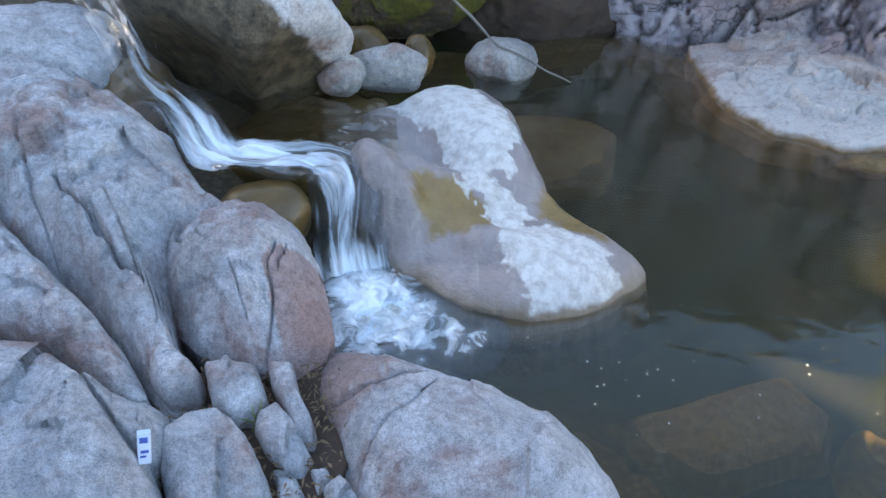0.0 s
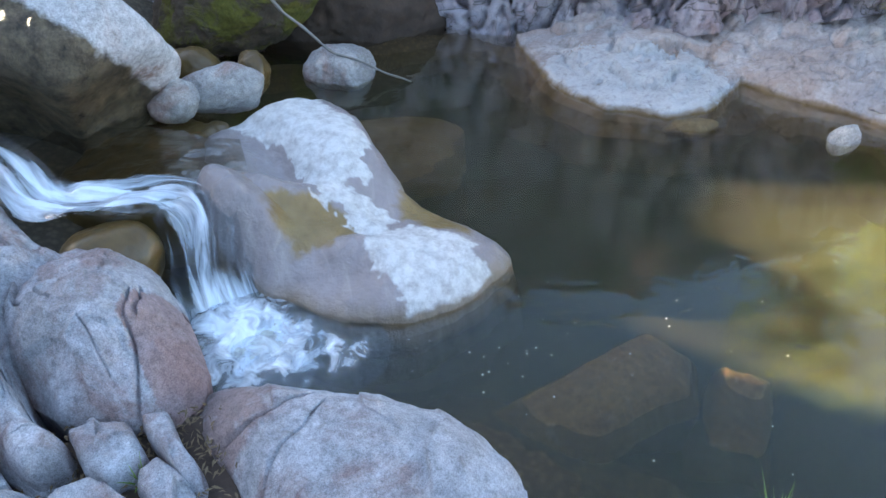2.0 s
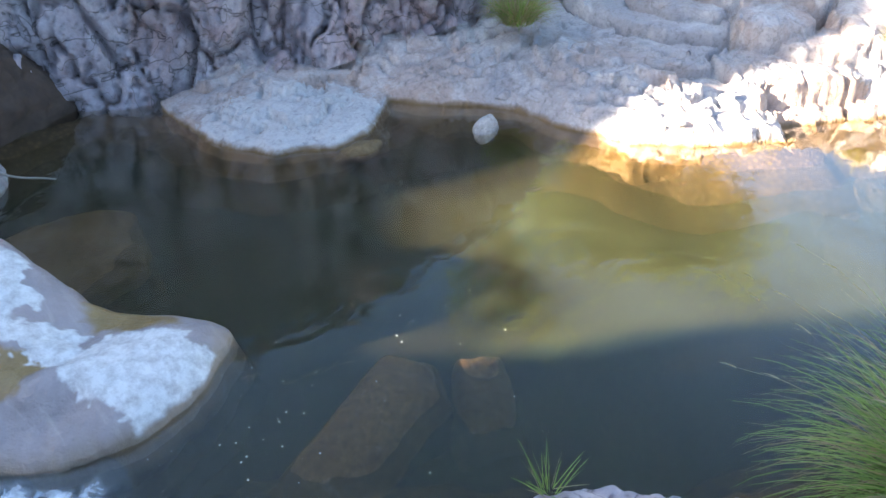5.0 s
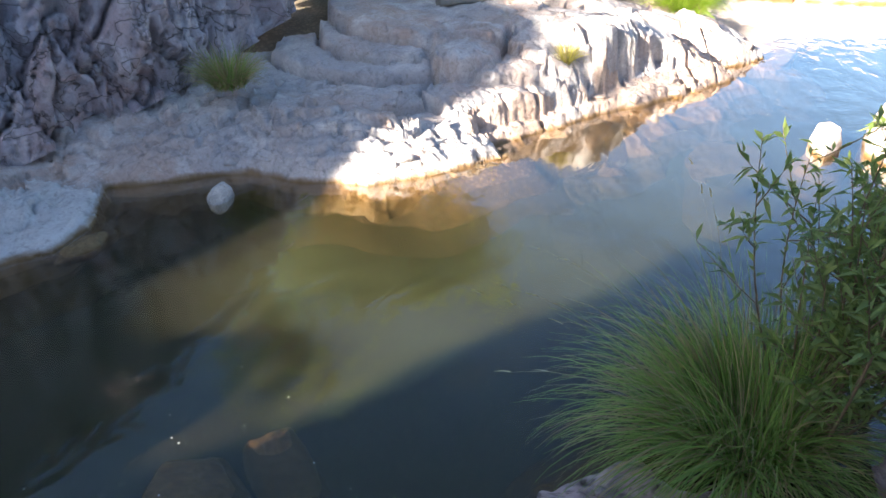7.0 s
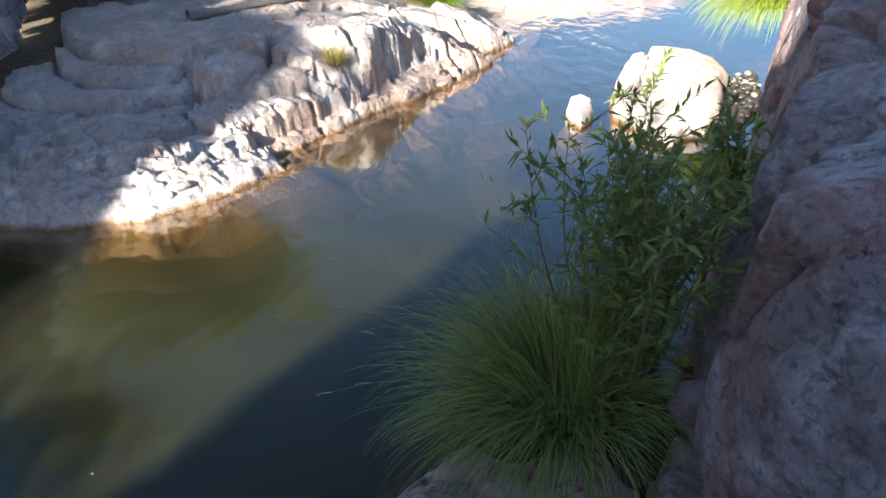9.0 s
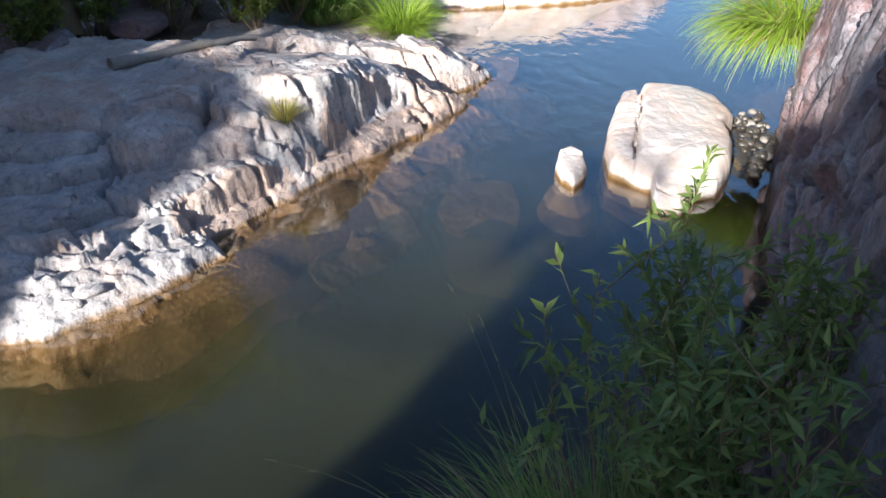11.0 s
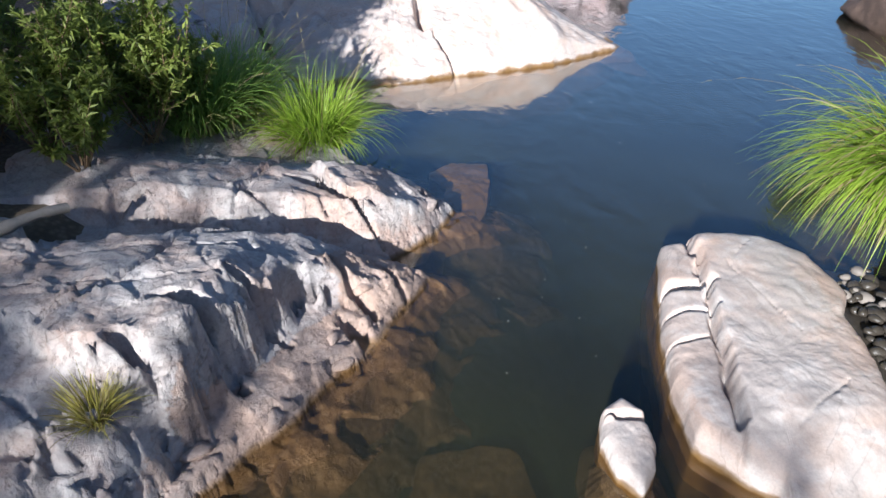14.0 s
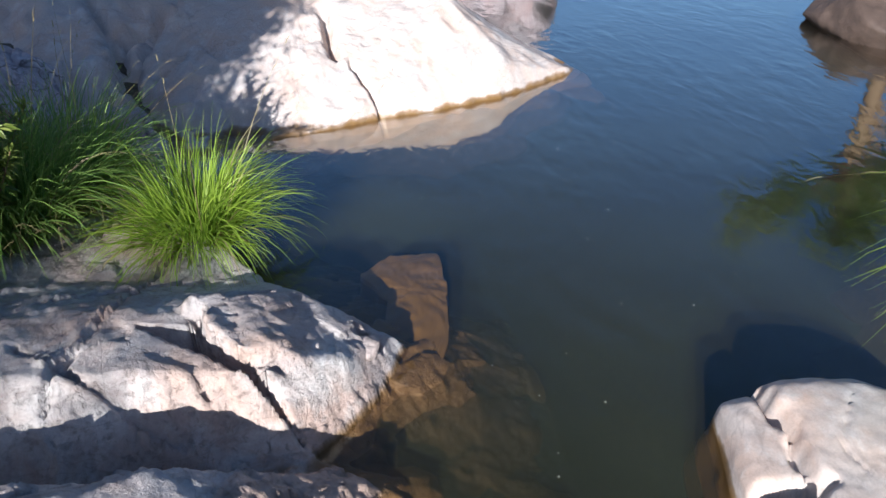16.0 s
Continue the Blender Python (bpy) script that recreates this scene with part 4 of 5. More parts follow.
def tubes(P, R, sides=5):
    """Tapered round stems along paths P (n, k, 3) with radii R (n, k)."""
    n, k = P.shape[:2]
    d = np.gradient(P, axis=1)
    d /= np.linalg.norm(d, axis=2)[..., None] + 1e-9
    ref = np.where(np.abs(d[..., 2:3]) > 0.9, np.array([1.0, 0, 0]), np.array([0, 0, 1.0]))
    u = np.cross(d, ref)
    u /= np.linalg.norm(u, axis=2)[..., None]
    w = np.cross(d, u)
    a = np.linspace(0, 2 * math.pi, sides, endpoint=False)
    V = P[:, :, None] + R[:, :, None, None] * (u[:, :, None] * np.cos(a)[:, None] + w[:, :, None] * np.sin(a)[:, None])
    i = np.arange(n * k * sides).reshape(n, k, sides)
    j = np.roll(i, -1, axis=2)
    F = np.stack([i[:, :-1], j[:, :-1], j[:, 1:], i[:, 1:]], -1).reshape(-1, 4)
    return V.reshape(-1, 3), F


def leaves_at(spots, ways, length, width, rng):
    """Narrow folded leaves: four corners and a bent midrib."""
    n = len(spots)
    d = ways / np.linalg.norm(ways, axis=1)[:, None]
    side = np.cross(d, rng.normal(0, 0.6, (n, 3)) + np.array([0, 0, 1.0]))
    side /= np.linalg.norm(side, axis=1)[:, None] + 1e-9
    nrm = np.cross(side, d)
    L = (length * rng.uniform(0.6, 1.15, n))[:, None]
    W = (width * rng.uniform(0.7, 1.2, n))[:, None]
    droop = np.array([0, 0, -0.18]) * L
    a = spots
    m1 = spots + d * L * 0.38 + nrm * W * 0.1
    tip = spots + d * L + droop
    l1, r1 = m1 - side * W / 2 + nrm * W * 0.25, m1 + side * W / 2 + nrm * W * 0.25
    V = np.stack([a, l1, tip, r1, m1], 1).reshape(-1, 3)
    b = (np.arange(n) * 5)[:, None]
    F = np.concatenate([b + np.array([0, 4, 2, 1]), b + np.array([0, 3, 2, 4])])
    return V, F


def shrub(name, at, stems, height, spread, label, seed=1, per_stem=60, leaf=0.10, leaf_w=0.022, twigs=5, lean=(0, 0), bare=0.25, mat=None, group="", category="shrub", thick=0.009):
    rng = np.random.default_rng(seed)
    top = tagged(new(name), label, category, group)
    top.location = at
    k = 9
    t = np.linspace(0, 1, k)
    a = rng.uniform(0, 2 * math.pi, stems)
    out = spread * np.sqrt(rng.uniform(0.02, 1, stems))
    hh = height * rng.uniform(0.6, 1.0, stems)
    bend = rng.normal(0, 0.06 * height, (stems, 2))
    P = np.stack([(np.cos(a) * out)[:, None] * t ** 0.9 + lean[0] * t ** 1.5 + bend[:, :1] * np.sin(t * 3.1), (np.sin(a) * out)[:, None] * t ** 0.9 + lean[1] * t ** 1.5 + bend[:, 1:] * np.sin(t * 3.1), hh[:, None] * t], -1)
    P[:, 0, :2] += rng.normal(0, 0.05, (stems, 2))
    R = thick * (1 - 0.8 * t)[None, :] * rng.uniform(0.7, 1.2, stems)[:, None]
    for k2 in range(stems):
        V, F = tubes(P[k2:k2 + 1], R[k2:k2 + 1])
        thing("stem", raw_mesh("stem", V, F), STEM, "", "", parent=top)
    nt = stems * twigs
    who = np.repeat(np.arange(stems), twigs)
    u = rng.uniform(bare, 0.95, nt)
    root = np.stack([np.interp(u + who * 2, (np.arange(stems)[:, None] * 2 + t[None, :]).ravel(), P[..., c].ravel()) for c in range(3)], 1)
    way = rng.normal(0, 1, (nt, 3)) * (1, 1, 0.3) + (0, 0, 0.9)
    way /= np.linalg.norm(way, axis=1)[:, None]
    tl = height * 0.22 * rng.uniform(0.5, 1.2, nt)
    tt = np.linspace(0, 1, 5)
    T = root[:, None] + way[:, None] * (tl[:, None] * tt)[..., None] + np.array([0, 0, 0.12]) * (tl[:, None] * tt ** 2)[..., None]
    V, F = tubes(T, thick * 0.45 * (1 - 0.7 * tt)[None, :] * np.ones((nt, 1)), 4)
    thing("twig_mass", raw_mesh("twig_mass", V, F), STEM, "", "", kind="stuff", parent=top)
    n1, n2 = stems * per_stem // 3, stems * per_stem * 2 // 3
    w1, u1 = rng.integers(0, stems, n1), rng.uniform(bare, 1, n1) ** 0.8
    s1 = np.stack([np.interp(u1 + w1 * 2, (np.arange(stems)[:, None] * 2 + t[None, :]).ravel(), P[..., c].ravel()) for c in range(3)], 1)
    w2, u2 = rng.integers(0, nt, n2), rng.uniform(0.1, 1, n2)
    s2 = T[w2, 0] + (T[w2, -1] - T[w2, 0]) * u2[:, None]
    d1, d2 = rng.normal(0, 0.8, (n1, 3)) + (0, 0, 0.55), rng.normal(0, 0.6, (n2, 3)) + way[w2] * 0.8 + (0, 0, 0.2)
    V, F = leaves_at(np.concatenate([s1, s2]), np.concatenate([d1, d2]), leaf, leaf_w, rng)
    thing("foliage", raw_mesh("foliage", V, F), mat or LEAF, "", "", kind="stuff", parent=top)
    return top


def tree(name, at, height, crown, leaves, label, seed=1, leaf=0.12, clumps=70):
    """Trunk, forking limbs and a gappy crown of small leaves gathered in clumps."""
    rng = np.random.default_rng(seed)
    top = tagged(new(name), label, "tree", "trees")
    top.location = at
    t = np.linspace(0, 1, 8)
    bend = rng.normal(0, 0.25, 2)
    trunk = np.stack([bend[0] * np.sin(t * 2.5), bend[1] * np.sin(t * 2.2), height * 0.62 * t], -1)[None]
    V, F = tubes(trunk, 0.045 * height * (1 - 0.6 * t)[None] ** 1.0, 9)
    thing("trunk", raw_mesh("trunk", V, F), STEM, "", "", parent=top)
    n = 14
    root = trunk[0, rng.integers(3, 8, n)]
    goal = rng.normal(0, 1, (n, 3))
    goal = goal / np.linalg.norm(goal, axis=1)[:, None] * np.array(crown) * rng.uniform(0.5, 0.95, n)[:, None] + (0, 0, height - crown[2])
    limb = root[:, None] * (1 - t)[None, :, None] + goal[:, None] * t[None, :, None] + np.array([0, 0, 0.25]) * np.sin(t * 3.1)[None, :, None]
    for k in range(n):
        V, F = tubes(limb[k:k + 1], 0.014 * height * (1 - 0.8 * t)[None], 6)
        thing("limb", raw_mesh("limb", V, F), STEM, "", "", parent=top)
    m = clumps
    hub = np.concatenate([limb[rng.integers(0, n, m), rng.integers(4, 8, m)] + rng.normal(0, 0.25, (m, 3)), goal])
    spots = hub[rng.integers(0, len(hub), leaves)] + rng.normal(0, 0.2, (leaves, 3)) * (1, 1, 0.7)
    V, F = leaves_at(spots, rng.normal(0, 1, (leaves, 3)), leaf, leaf * 0.3, rng)
    thing("crown", raw_mesh("crown", V, F), LEAF, "", "", kind="stuff", parent=top)
    return top


def ribbon(name, path, widths, white, mat, label, across=14, along=90, seed=1, lump=0.03, crown=0.0, parent=None):
    """A sheet of running water along a path, with the two maps that its material needs."""
    p = np.array(path, dtype=float)
    u = np.linspace(0, len(p) - 1, along)
    i = np.clip(np.floor(u).astype(int), 0, len(p) - 2)
    f = (u - i)[:, None]
    q = np.pad(p, ((1, 1), (0, 0)), mode="reflect", reflect_type="odd")
    a, b, c, e = q[i], q[i + 1], q[i + 2], q[i + 3]
    C = b + 0.5 * f * (c - a + f * (2 * a - 5 * b + 4 * c - e + f * (3 * (b - c) + e - a)))
    d = np.gradient(C, axis=0)
    side = np.stack([d[:, 1], -d[:, 0], 0 * d[:, 0]], 1)
    side /= np.linalg.norm(side, axis=1)[:, None]
    W = np.interp(u, np.arange(len(p)), widths)
    wh = np.interp(u, np.arange(len(p)), white)
    run = np.concatenate([[0], np.cumsum(np.linalg.norm(np.diff(C, axis=0), axis=1))])
    s = np.linspace(-1, 1, across)
    P = C[:, None] + side[:, None] * (W[:, None] * s[None, :] / 2)[..., None]
    n = fbm(np.stack([(s[None, :] * W[:, None] * 9).ravel(), np.repeat(run, across) * 4, np.full(along * across, seed)], 1), 4, seed).reshape(along, across)
    P[..., 2] += lump * n * (0.4 + wh[:, None]) + crown * (1 - s[None, :] ** 2)
    me = grid_mesh(name, P)
    flow = np.stack([np.broadcast_to(s[None, :] * W[:, None] / 2, (along, across)), np.broadcast_to(run[:, None], (along, across))], -1).reshape(-1, 2)
    edge = np.stack([np.broadcast_to(np.abs(s)[None, :], (along, across)), np.broadcast_to(wh[:, None], (along, across))], -1).reshape(-1, 2)
    add_maps(me, flow, edge)
    return thing(name, me, mat, label, "water", parent=parent)


def add_maps(me, flow, edge):
    idx = np.zeros(len(me.loops), dtype=np.int32)
    me.loops.foreach_get("vertex_index", idx)
    for key, val in (("flow", flow), ("edge", edge)):
        uv = me.uv_layers.new(name=key)
        uv.data.foreach_set("uv", val[idx].astype(np.float32).ravel())


# ---- the stream end: boulders and falls ----
CRUST = [[(-0.67, 4.56), (-0.41, 4.89), (-0.11, 4.85), (0.18, 4.54), (0.39, 4.00), (0.38, 3.69), (0.24, 3.66), (0.45, 3.42), (0.43, 3.17), (0.25, 3.16), (0.19, 3.38), (-0.05, 3.65), (-0.16, 3.98), (-0.37, 4.28)], [(0.23, 3.28), (0.54, 3.34), (0.79, 3.17), (0.99, 2.88), (0.92, 2.78), (0.75, 2.65), (0.36, 2.62), (0.30, 2.90)]]
BROWN = [[(-0.83, 3.80), (-0.65, 3.96), (-0.43, 3.76), (-0.30, 3.51), (-0.14, 3.43), (0.06, 3.50), (0.20, 3.40), (0.31, 3.23), (-0.04, 3.13), (-0.18, 3.16), (-0.26, 3.38), (-0.43, 3.60), (-0.62, 3.74)],
         [(-0.59, 3.28), (-0.36, 3.03), (-0.06, 2.84), (0.16, 2.63), (0.27, 2.55), (0.07, 2.58), (-0.22, 2.79), (-0.49, 3.02)],
         [(0.53, 4.02), (0.69, 3.70), (0.93, 3.24), (0.84, 3.24), (0.52, 3.45), (0.51, 3.76)]]


def flat_top(x, y, rho):
    # hump to the north, brown trough falling across the middle, low nose to the south-east, high lip to the west
    hump = 0.36 * np.exp(-(((x - 0.16) * 0.9 + (y - 0.6) * 0.35) / 0.40) ** 4 - (((y - 0.6) * 0.9 - (x - 0.16) * 0.35) / 0.66) ** 4)
    ridge = 0.24 * np.exp(-((x + 0.25 + 0.3 * (y + 0.4)) / 0.55) ** 4 - ((y + 0.32 + 0.25 * x) / 0.30) ** 4)
    nose = 0.11 * np.exp(-(((x - 0.68) / 0.42) ** 2 + ((y + 0.72) / 0.3) ** 2) ** 1.5)
    lip = 0.30 * smooth(0.1, -0.65, x) * smooth(-0.75, -0.2, y) * smooth(1.3, 0.6, y)
    hollow = smooth(-0.10, 0.10, outline_distance(x, y + 3.7, BROWN[0]))
    return (0.13 + hump + ridge + nose + lip - 0.09 * hollow) * (1 - 0.35 * rho ** 5 - 0.4 * rho ** 16)


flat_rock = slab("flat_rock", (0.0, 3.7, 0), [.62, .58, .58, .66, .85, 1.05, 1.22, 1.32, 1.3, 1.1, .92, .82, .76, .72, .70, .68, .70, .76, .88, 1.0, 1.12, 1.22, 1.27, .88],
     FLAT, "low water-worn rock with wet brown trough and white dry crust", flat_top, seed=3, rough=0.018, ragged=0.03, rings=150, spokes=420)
def patch_map(ob, dry, brown):
    """Lay the outlines of dry crust and of brown algae on the rock: one map with both."""
    n = len(ob.data.vertices)
    co = np.zeros(n * 3)
    ob.data.vertices.foreach_get("co", co)
    p = co.reshape(n, 3) + np.array(ob.location)
    flat = np.stack([p[:, 0], p[:, 1], 0 * p[:, 0]], 1)
    edge = 0.05 * fbm(flat * 6, 4, 41) + 0.03 * fbm(flat * 22, 3, 42)
    inside = [np.max([outline_distance(p[:, 0], p[:, 1], q) for q in group], axis=0) + edge for group in (dry, brown)]
    m = np.stack([smooth(-0.006, 0.012, inside[0]), smooth(-0.03, 0.05, inside[1])], 1)
    idx = np.zeros(len(ob.data.loops), dtype=np.int32)
    ob.data.loops.foreach_get("vertex_index", idx)
    ob.data.uv_layers.new(name="patches").data.foreach_set("uv", m[idx].astype(np.float32).ravel())


patch_map(flat_rock, CRUST, BROWN)
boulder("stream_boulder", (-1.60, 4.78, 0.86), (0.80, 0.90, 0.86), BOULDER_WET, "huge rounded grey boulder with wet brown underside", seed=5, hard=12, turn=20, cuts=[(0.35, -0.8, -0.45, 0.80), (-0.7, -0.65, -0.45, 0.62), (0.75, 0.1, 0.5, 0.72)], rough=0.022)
boulder("stream_boulder", (-2.95, 4.45, 0.62), (0.62, 0.5, 0.42), GRANITE, "rounded grey boulder beside the stream", seed=8, rough=0.025, hard=12)
slab("split_boulder", (-1.12, 2.68, 0), None, GRANITE_SPLIT, "rounded pink-grey granite boulder split by dark cracks, one flank reddish", lambda x, y, r: 0.24 + 0.42 * (1 - r ** 2.6) + 0.06 * y - 0.05 * x, seed=12, chisel=0.16, ragged=0.01, rough=0.03, flare=-0.06, crease=0.05, edge=0.86, low=-0.1, category="boulder",
     corners=[(-1.61, 2.69), (-1.65, 2.93), (-1.59, 3.11), (-1.29, 3.35), (-1.05, 3.27), (-0.91, 3.14), (-0.76, 2.88), (-0.61, 2.39), (-0.65, 2.24), (-0.75, 2.13), (-0.96, 2.11), (-1.25, 2.22), (-1.46, 2.43)],
     cracks=[(0.23, 0.09, 0.26, -0.18, 0.006, 0.06), (0.20, 0.00, 0.24, -0.53, 0.006, 0.06), (-0.35, 0.06, -0.09, -0.08, 0.005, 0.035), (0.03, -0.21, 0.13, -0.42, 0.004, 0.03)], rings=130, spokes=360)
slab("granite_outcrop", (-1.94, 3.04, 0), None, GRANITE, "large grey granite outcrop split by dark diagonal cracks", lambda x, y, r: 0.44 + 0.36 * (1 - r ** 3.2) + 0.16 * y - 0.06 * x, seed=15, chisel=0.20, ragged=0.006, rough=0.05, flare=0.0, crease=0.06, edge=0.9, block=0.03,
     corners=[(-3.54, 4.18), (-3.18, 4.37), (-2.96, 4.41), (-2.37, 4.13), (-1.76, 3.65), (-1.50, 3.30), (-1.16, 2.98), (-1.20, 2.84), (-1.43, 2.76), (-1.45, 2.49), (-1.32, 2.14), (-1.15, 1.95), (-1.24, 1.82), (-1.42, 1.99), (-1.77, 2.35), (-2.39, 2.86), (-3.11, 3.47)],
     cracks=[(-0.18, -0.04, 0.20, -0.45, 0.010, 0.08), (0.11, -0.32, 0.37, -0.61, 0.011, 0.10), (0.33, -0.56, 0.49, -0.65, 0.010, 0.10), (-0.50, 0.30, -0.12, -0.41, 0.008, 0.05)], rings=140, spokes=420)
slab("granite_outcrop", (-1.99, 2.34, 0), None, GRANITE, "lower grey granite block below the long crack", lambda x, y, r: 0.42 + 0.16 * (1 - r ** 4) - 0.12 * x, seed=16, chisel=0.20, ragged=0.008, rough=0.04, flare=0.0, crease=0.06, edge=0.88, corners=[(-3.18, 3.50), (-2.45, 2.90), (-2.12, 2.61), (-1.85, 2.40), (-1.49, 2.06), (-1.34, 1.88), (-1.43, 1.87), (-1.63, 1.95), (-1.86, 2.07), (-2.05, 2.15), (-2.50, 2.37)], rings=100, spokes=280)
slab("granite_outcrop", (-1.49, 1.67, 0), None, GRANITE, "broad speckled granite slab lying in the shade", lambda x, y, r: 0.38 + 0.20 * (1 - r ** 4) - 0.10 * smooth(-0.1, 0.5, x + 0.6 * y), seed=17, chisel=0.20, ragged=0.008, rough=0.04, flare=0.0, crease=0.06, edge=0.88, corners=[(-2.51, 2.20), (-2.09, 2.17), (-1.91, 2.11), (-1.61, 1.90), (-1.37, 1.83), (-1.24, 1.81), (-1.18, 1.71), (-1.19, 1.60), (-1.22, 1.54), (-1.15, 1.44), (-1.06, 1.30), (-1.00, 1.08), (-1.80, 1.06)], cracks=[(-0.14, 0.22, 0.36, -0.25, 0.010, 0.06)], rings=120, spokes=340)
slab("granite_slab", (-0.03, 1.77, 0), [0.64, 0.58, 0.48, 0.42, 0.4, 0.4, 0.42, 0.49, 0.6, 0.82, 0.76, 0.62, 0.5, 0.46, 0.45, 0.46, 0.47, 0.52, 0.59, 0.61, 0.68, 0.74, 0.78, 0.76], GRANITE,
     "smooth speckled granite slab at the water's edge", lambda x, y, r: 0.10 + 0.28 * (1 - r ** 3), seed=4, chisel=0.08, ragged=0.015, rough=0.016, flare=0.06, crease=0.03,
     cracks=[(-0.62, 0.12, -0.1, 0.3, 0.006, 0.035), (-0.42, -0.12, -0.5, 0.12, 0.006, 0.03), (-0.40, -0.15, -0.05, 0.22, 0.005, 0.02)], rings=130, spokes=360)
for mid, outline, h, sd, lab in (((-0.99, 1.97), [(-1.17, 2.09), (-1.08, 2.16), (-0.93, 2.11), (-0.83, 1.91), (-0.89, 1.83), (-0.98, 1.81), (-1.08, 1.89)], 0.31, 2, "angular grey granite stone in the gap"),
                                 ((-0.73, 1.93), [(-0.89, 2.14), (-0.77, 2.15), (-0.69, 1.94), (-0.61, 1.82), (-0.61, 1.73), (-0.68, 1.76), (-0.76, 1.90), (-0.85, 2.03)], 0.27, 4, "long grey granite splinter in the gap"),
                                 ((-0.75, 1.75), [(-0.88, 1.88), (-0.80, 1.94), (-0.69, 1.82), (-0.60, 1.68), (-0.63, 1.60), (-0.70, 1.61), (-0.80, 1.68), (-0.88, 1.80)], 0.26, 3, "angular grey granite stone in the gap"),
                                 ((-0.97, 1.57), [(-1.24, 1.71), (-1.15, 1.80), (-1.03, 1.84), (-0.88, 1.72), (-0.77, 1.56), (-0.69, 1.39), (-0.66, 1.24), (-1.05, 1.23), (-1.22, 1.60)], 0.32, 5, "flat-topped grey granite block"),
                                 ((-1.29, 2.04), [(-1.46, 2.25), (-1.33, 2.16), (-1.16, 2.03), (-1.14, 1.93), (-1.28, 1.89), (-1.38, 1.99)], 0.38, 6, "pointed pinkish granite splinter"),
                                 ((-0.67, 1.52), [(-0.76, 1.61), (-0.66, 1.61), (-0.60, 1.51), (-0.61, 1.42), (-0.70, 1.44)], 0.21, 7, "small grey granite stone"),
                                 ((-0.55, 1.59), [(-0.61, 1.63), (-0.53, 1.64), (-0.49, 1.58), (-0.56, 1.52)], 0.19, 9, "small grey granite stone"),
                                 ((-0.46, 1.51), [(-0.54, 1.54), (-0.47, 1.59), (-0.39, 1.52), (-0.40, 1.45), (-0.50, 1.44)], 0.20, 11, "small grey granite stone")):
    slab("granite_stone", (mid[0], mid[1], 0), None, GRANITE_PINK if sd == 6 else GRANITE, lab, lambda x, y, r, h=h: h + 0.05 - 0.06 * r ** 4 - 0.05 * r ** 14 + 0.12 * y, low=0.0, seed=sd, chisel=0.22, ragged=0.02, rough=0.02, flare=0.03, crease=0.04, edge=0.86, corners=outline, rings=56, spokes=120, group="stones in the gap", category="stone")
slab("stream_ledge", (-0.98, 4.05, 0), [0.55, 0.6, 0.65, 0.7, 0.6, 0.55, 0.6, 0.6, 0.5, 0.45, 0.5, 0.5], ALGAE, "wet brown rock under the sliding water", lambda x, y, r: 0.39 - 0.05 * r, seed=36, rings=50, spokes=120, rough=0.03)
boulder("algae_rock", (-1.12, 3.22, 0.26), (0.26, 0.24, 0.26), ALGAE, "rounded rock covered in wet brown algae", seed=33, rough=0.02, level=5)
boulder("algae_rock", (-1.96, 3.80, 0.60), (0.15, 0.12, 0.12), DARK_ROCK, "small wet brown rock beside the stream", seed=34, rough=0.02, level=4)
boulder("algae_rock", (-2.3, 4.35, 0.5), (0.35, 0.3, 0.22), ALGAE, "wet brown ledge under the upper stream", seed=35, rough=0.03, level=5)
for at, size, sd, mat, lab in (((-0.86, 4.62, 0.50), (0.17, 0.15, 0.15), 41, GRANITE_PALE, "round pale stone behind the flat rock"), ((-0.54, 4.84, 0.45), (0.32, 0.17, 0.18), 42, GRANITE_PALE, "long pale stone behind the flat rock"),
                               ((-0.36, 5.3, 0.32), (0.14, 0.13, 0.20), 43, ALGAE, "upright brownish stone at the back of the pool"), ((-0.85, 5.45, 0.32), (0.30, 0.22, 0.20), 44, ALGAE, "wet brown stone in the dark corner"),
                               ((0.38, 5.85, 0.05), (0.33, 0.26, 0.19), 45, GRANITE_PALE, "low pale stone standing in the pool"), ((4.02, 3.88, 0.0), (0.14, 0.10, 0.12), 46, GRANITE_PALE, "small white stone at the bank"),
                               ((2.98, 4.36, -0.03), (0.22, 0.12, 0.08), 47, BED_STONE, "brown stone just under the water"), ((-1.15, 4.85, 0.36), (0.2, 0.25, 0.2), 48, ALGAE, "wet brown stone under the boulder")):
    boulder("pool_stone", at, size, mat, lab, seed=sd, hard=13, rough=0.045, level=5, category="stone")
boulder("mossy_boulder", (-0.55, 6.45, 0.45), (0.75, 0.45, 0.45), MOSS, "brown boulder with bright green moss", seed=51, rough=0.05, level=6)
boulder("soil_bank", (0.55, 6.95, 0.25), (1.0, 0.5, 0.75), DIRT, "dark earth bank with dry roots", seed=52, rough=0.06, level=6, category="bank")

stream = ribbon("stream", [(-3.90, 6.60, 1.15), (-3.20, 5.75, 1.05), (-2.28, 4.43, 0.95), (-1.98, 4.00, 0.80), (-1.72, 3.83, 0.64), (-1.48, 3.57, 0.53), (-1.15, 3.50, 0.51), (-0.82, 3.51, 0.49), (-0.67, 3.34, 0.45), (-0.66, 3.14, 0.20), (-0.62, 3.03, 0.00)],
                [0.5, 0.4, 0.30, 0.30, 0.32, 0.34, 0.34, 0.38, 0.42, 0.48, 0.54], [0.0, 0.0, 0.15, 0.28, 0.5, 0.85, 0.75, 0.6, 0.42, 0.36, 0.9], FALL, "white stream tumbling between boulders into the pool", seed=3, across=26, along=160)
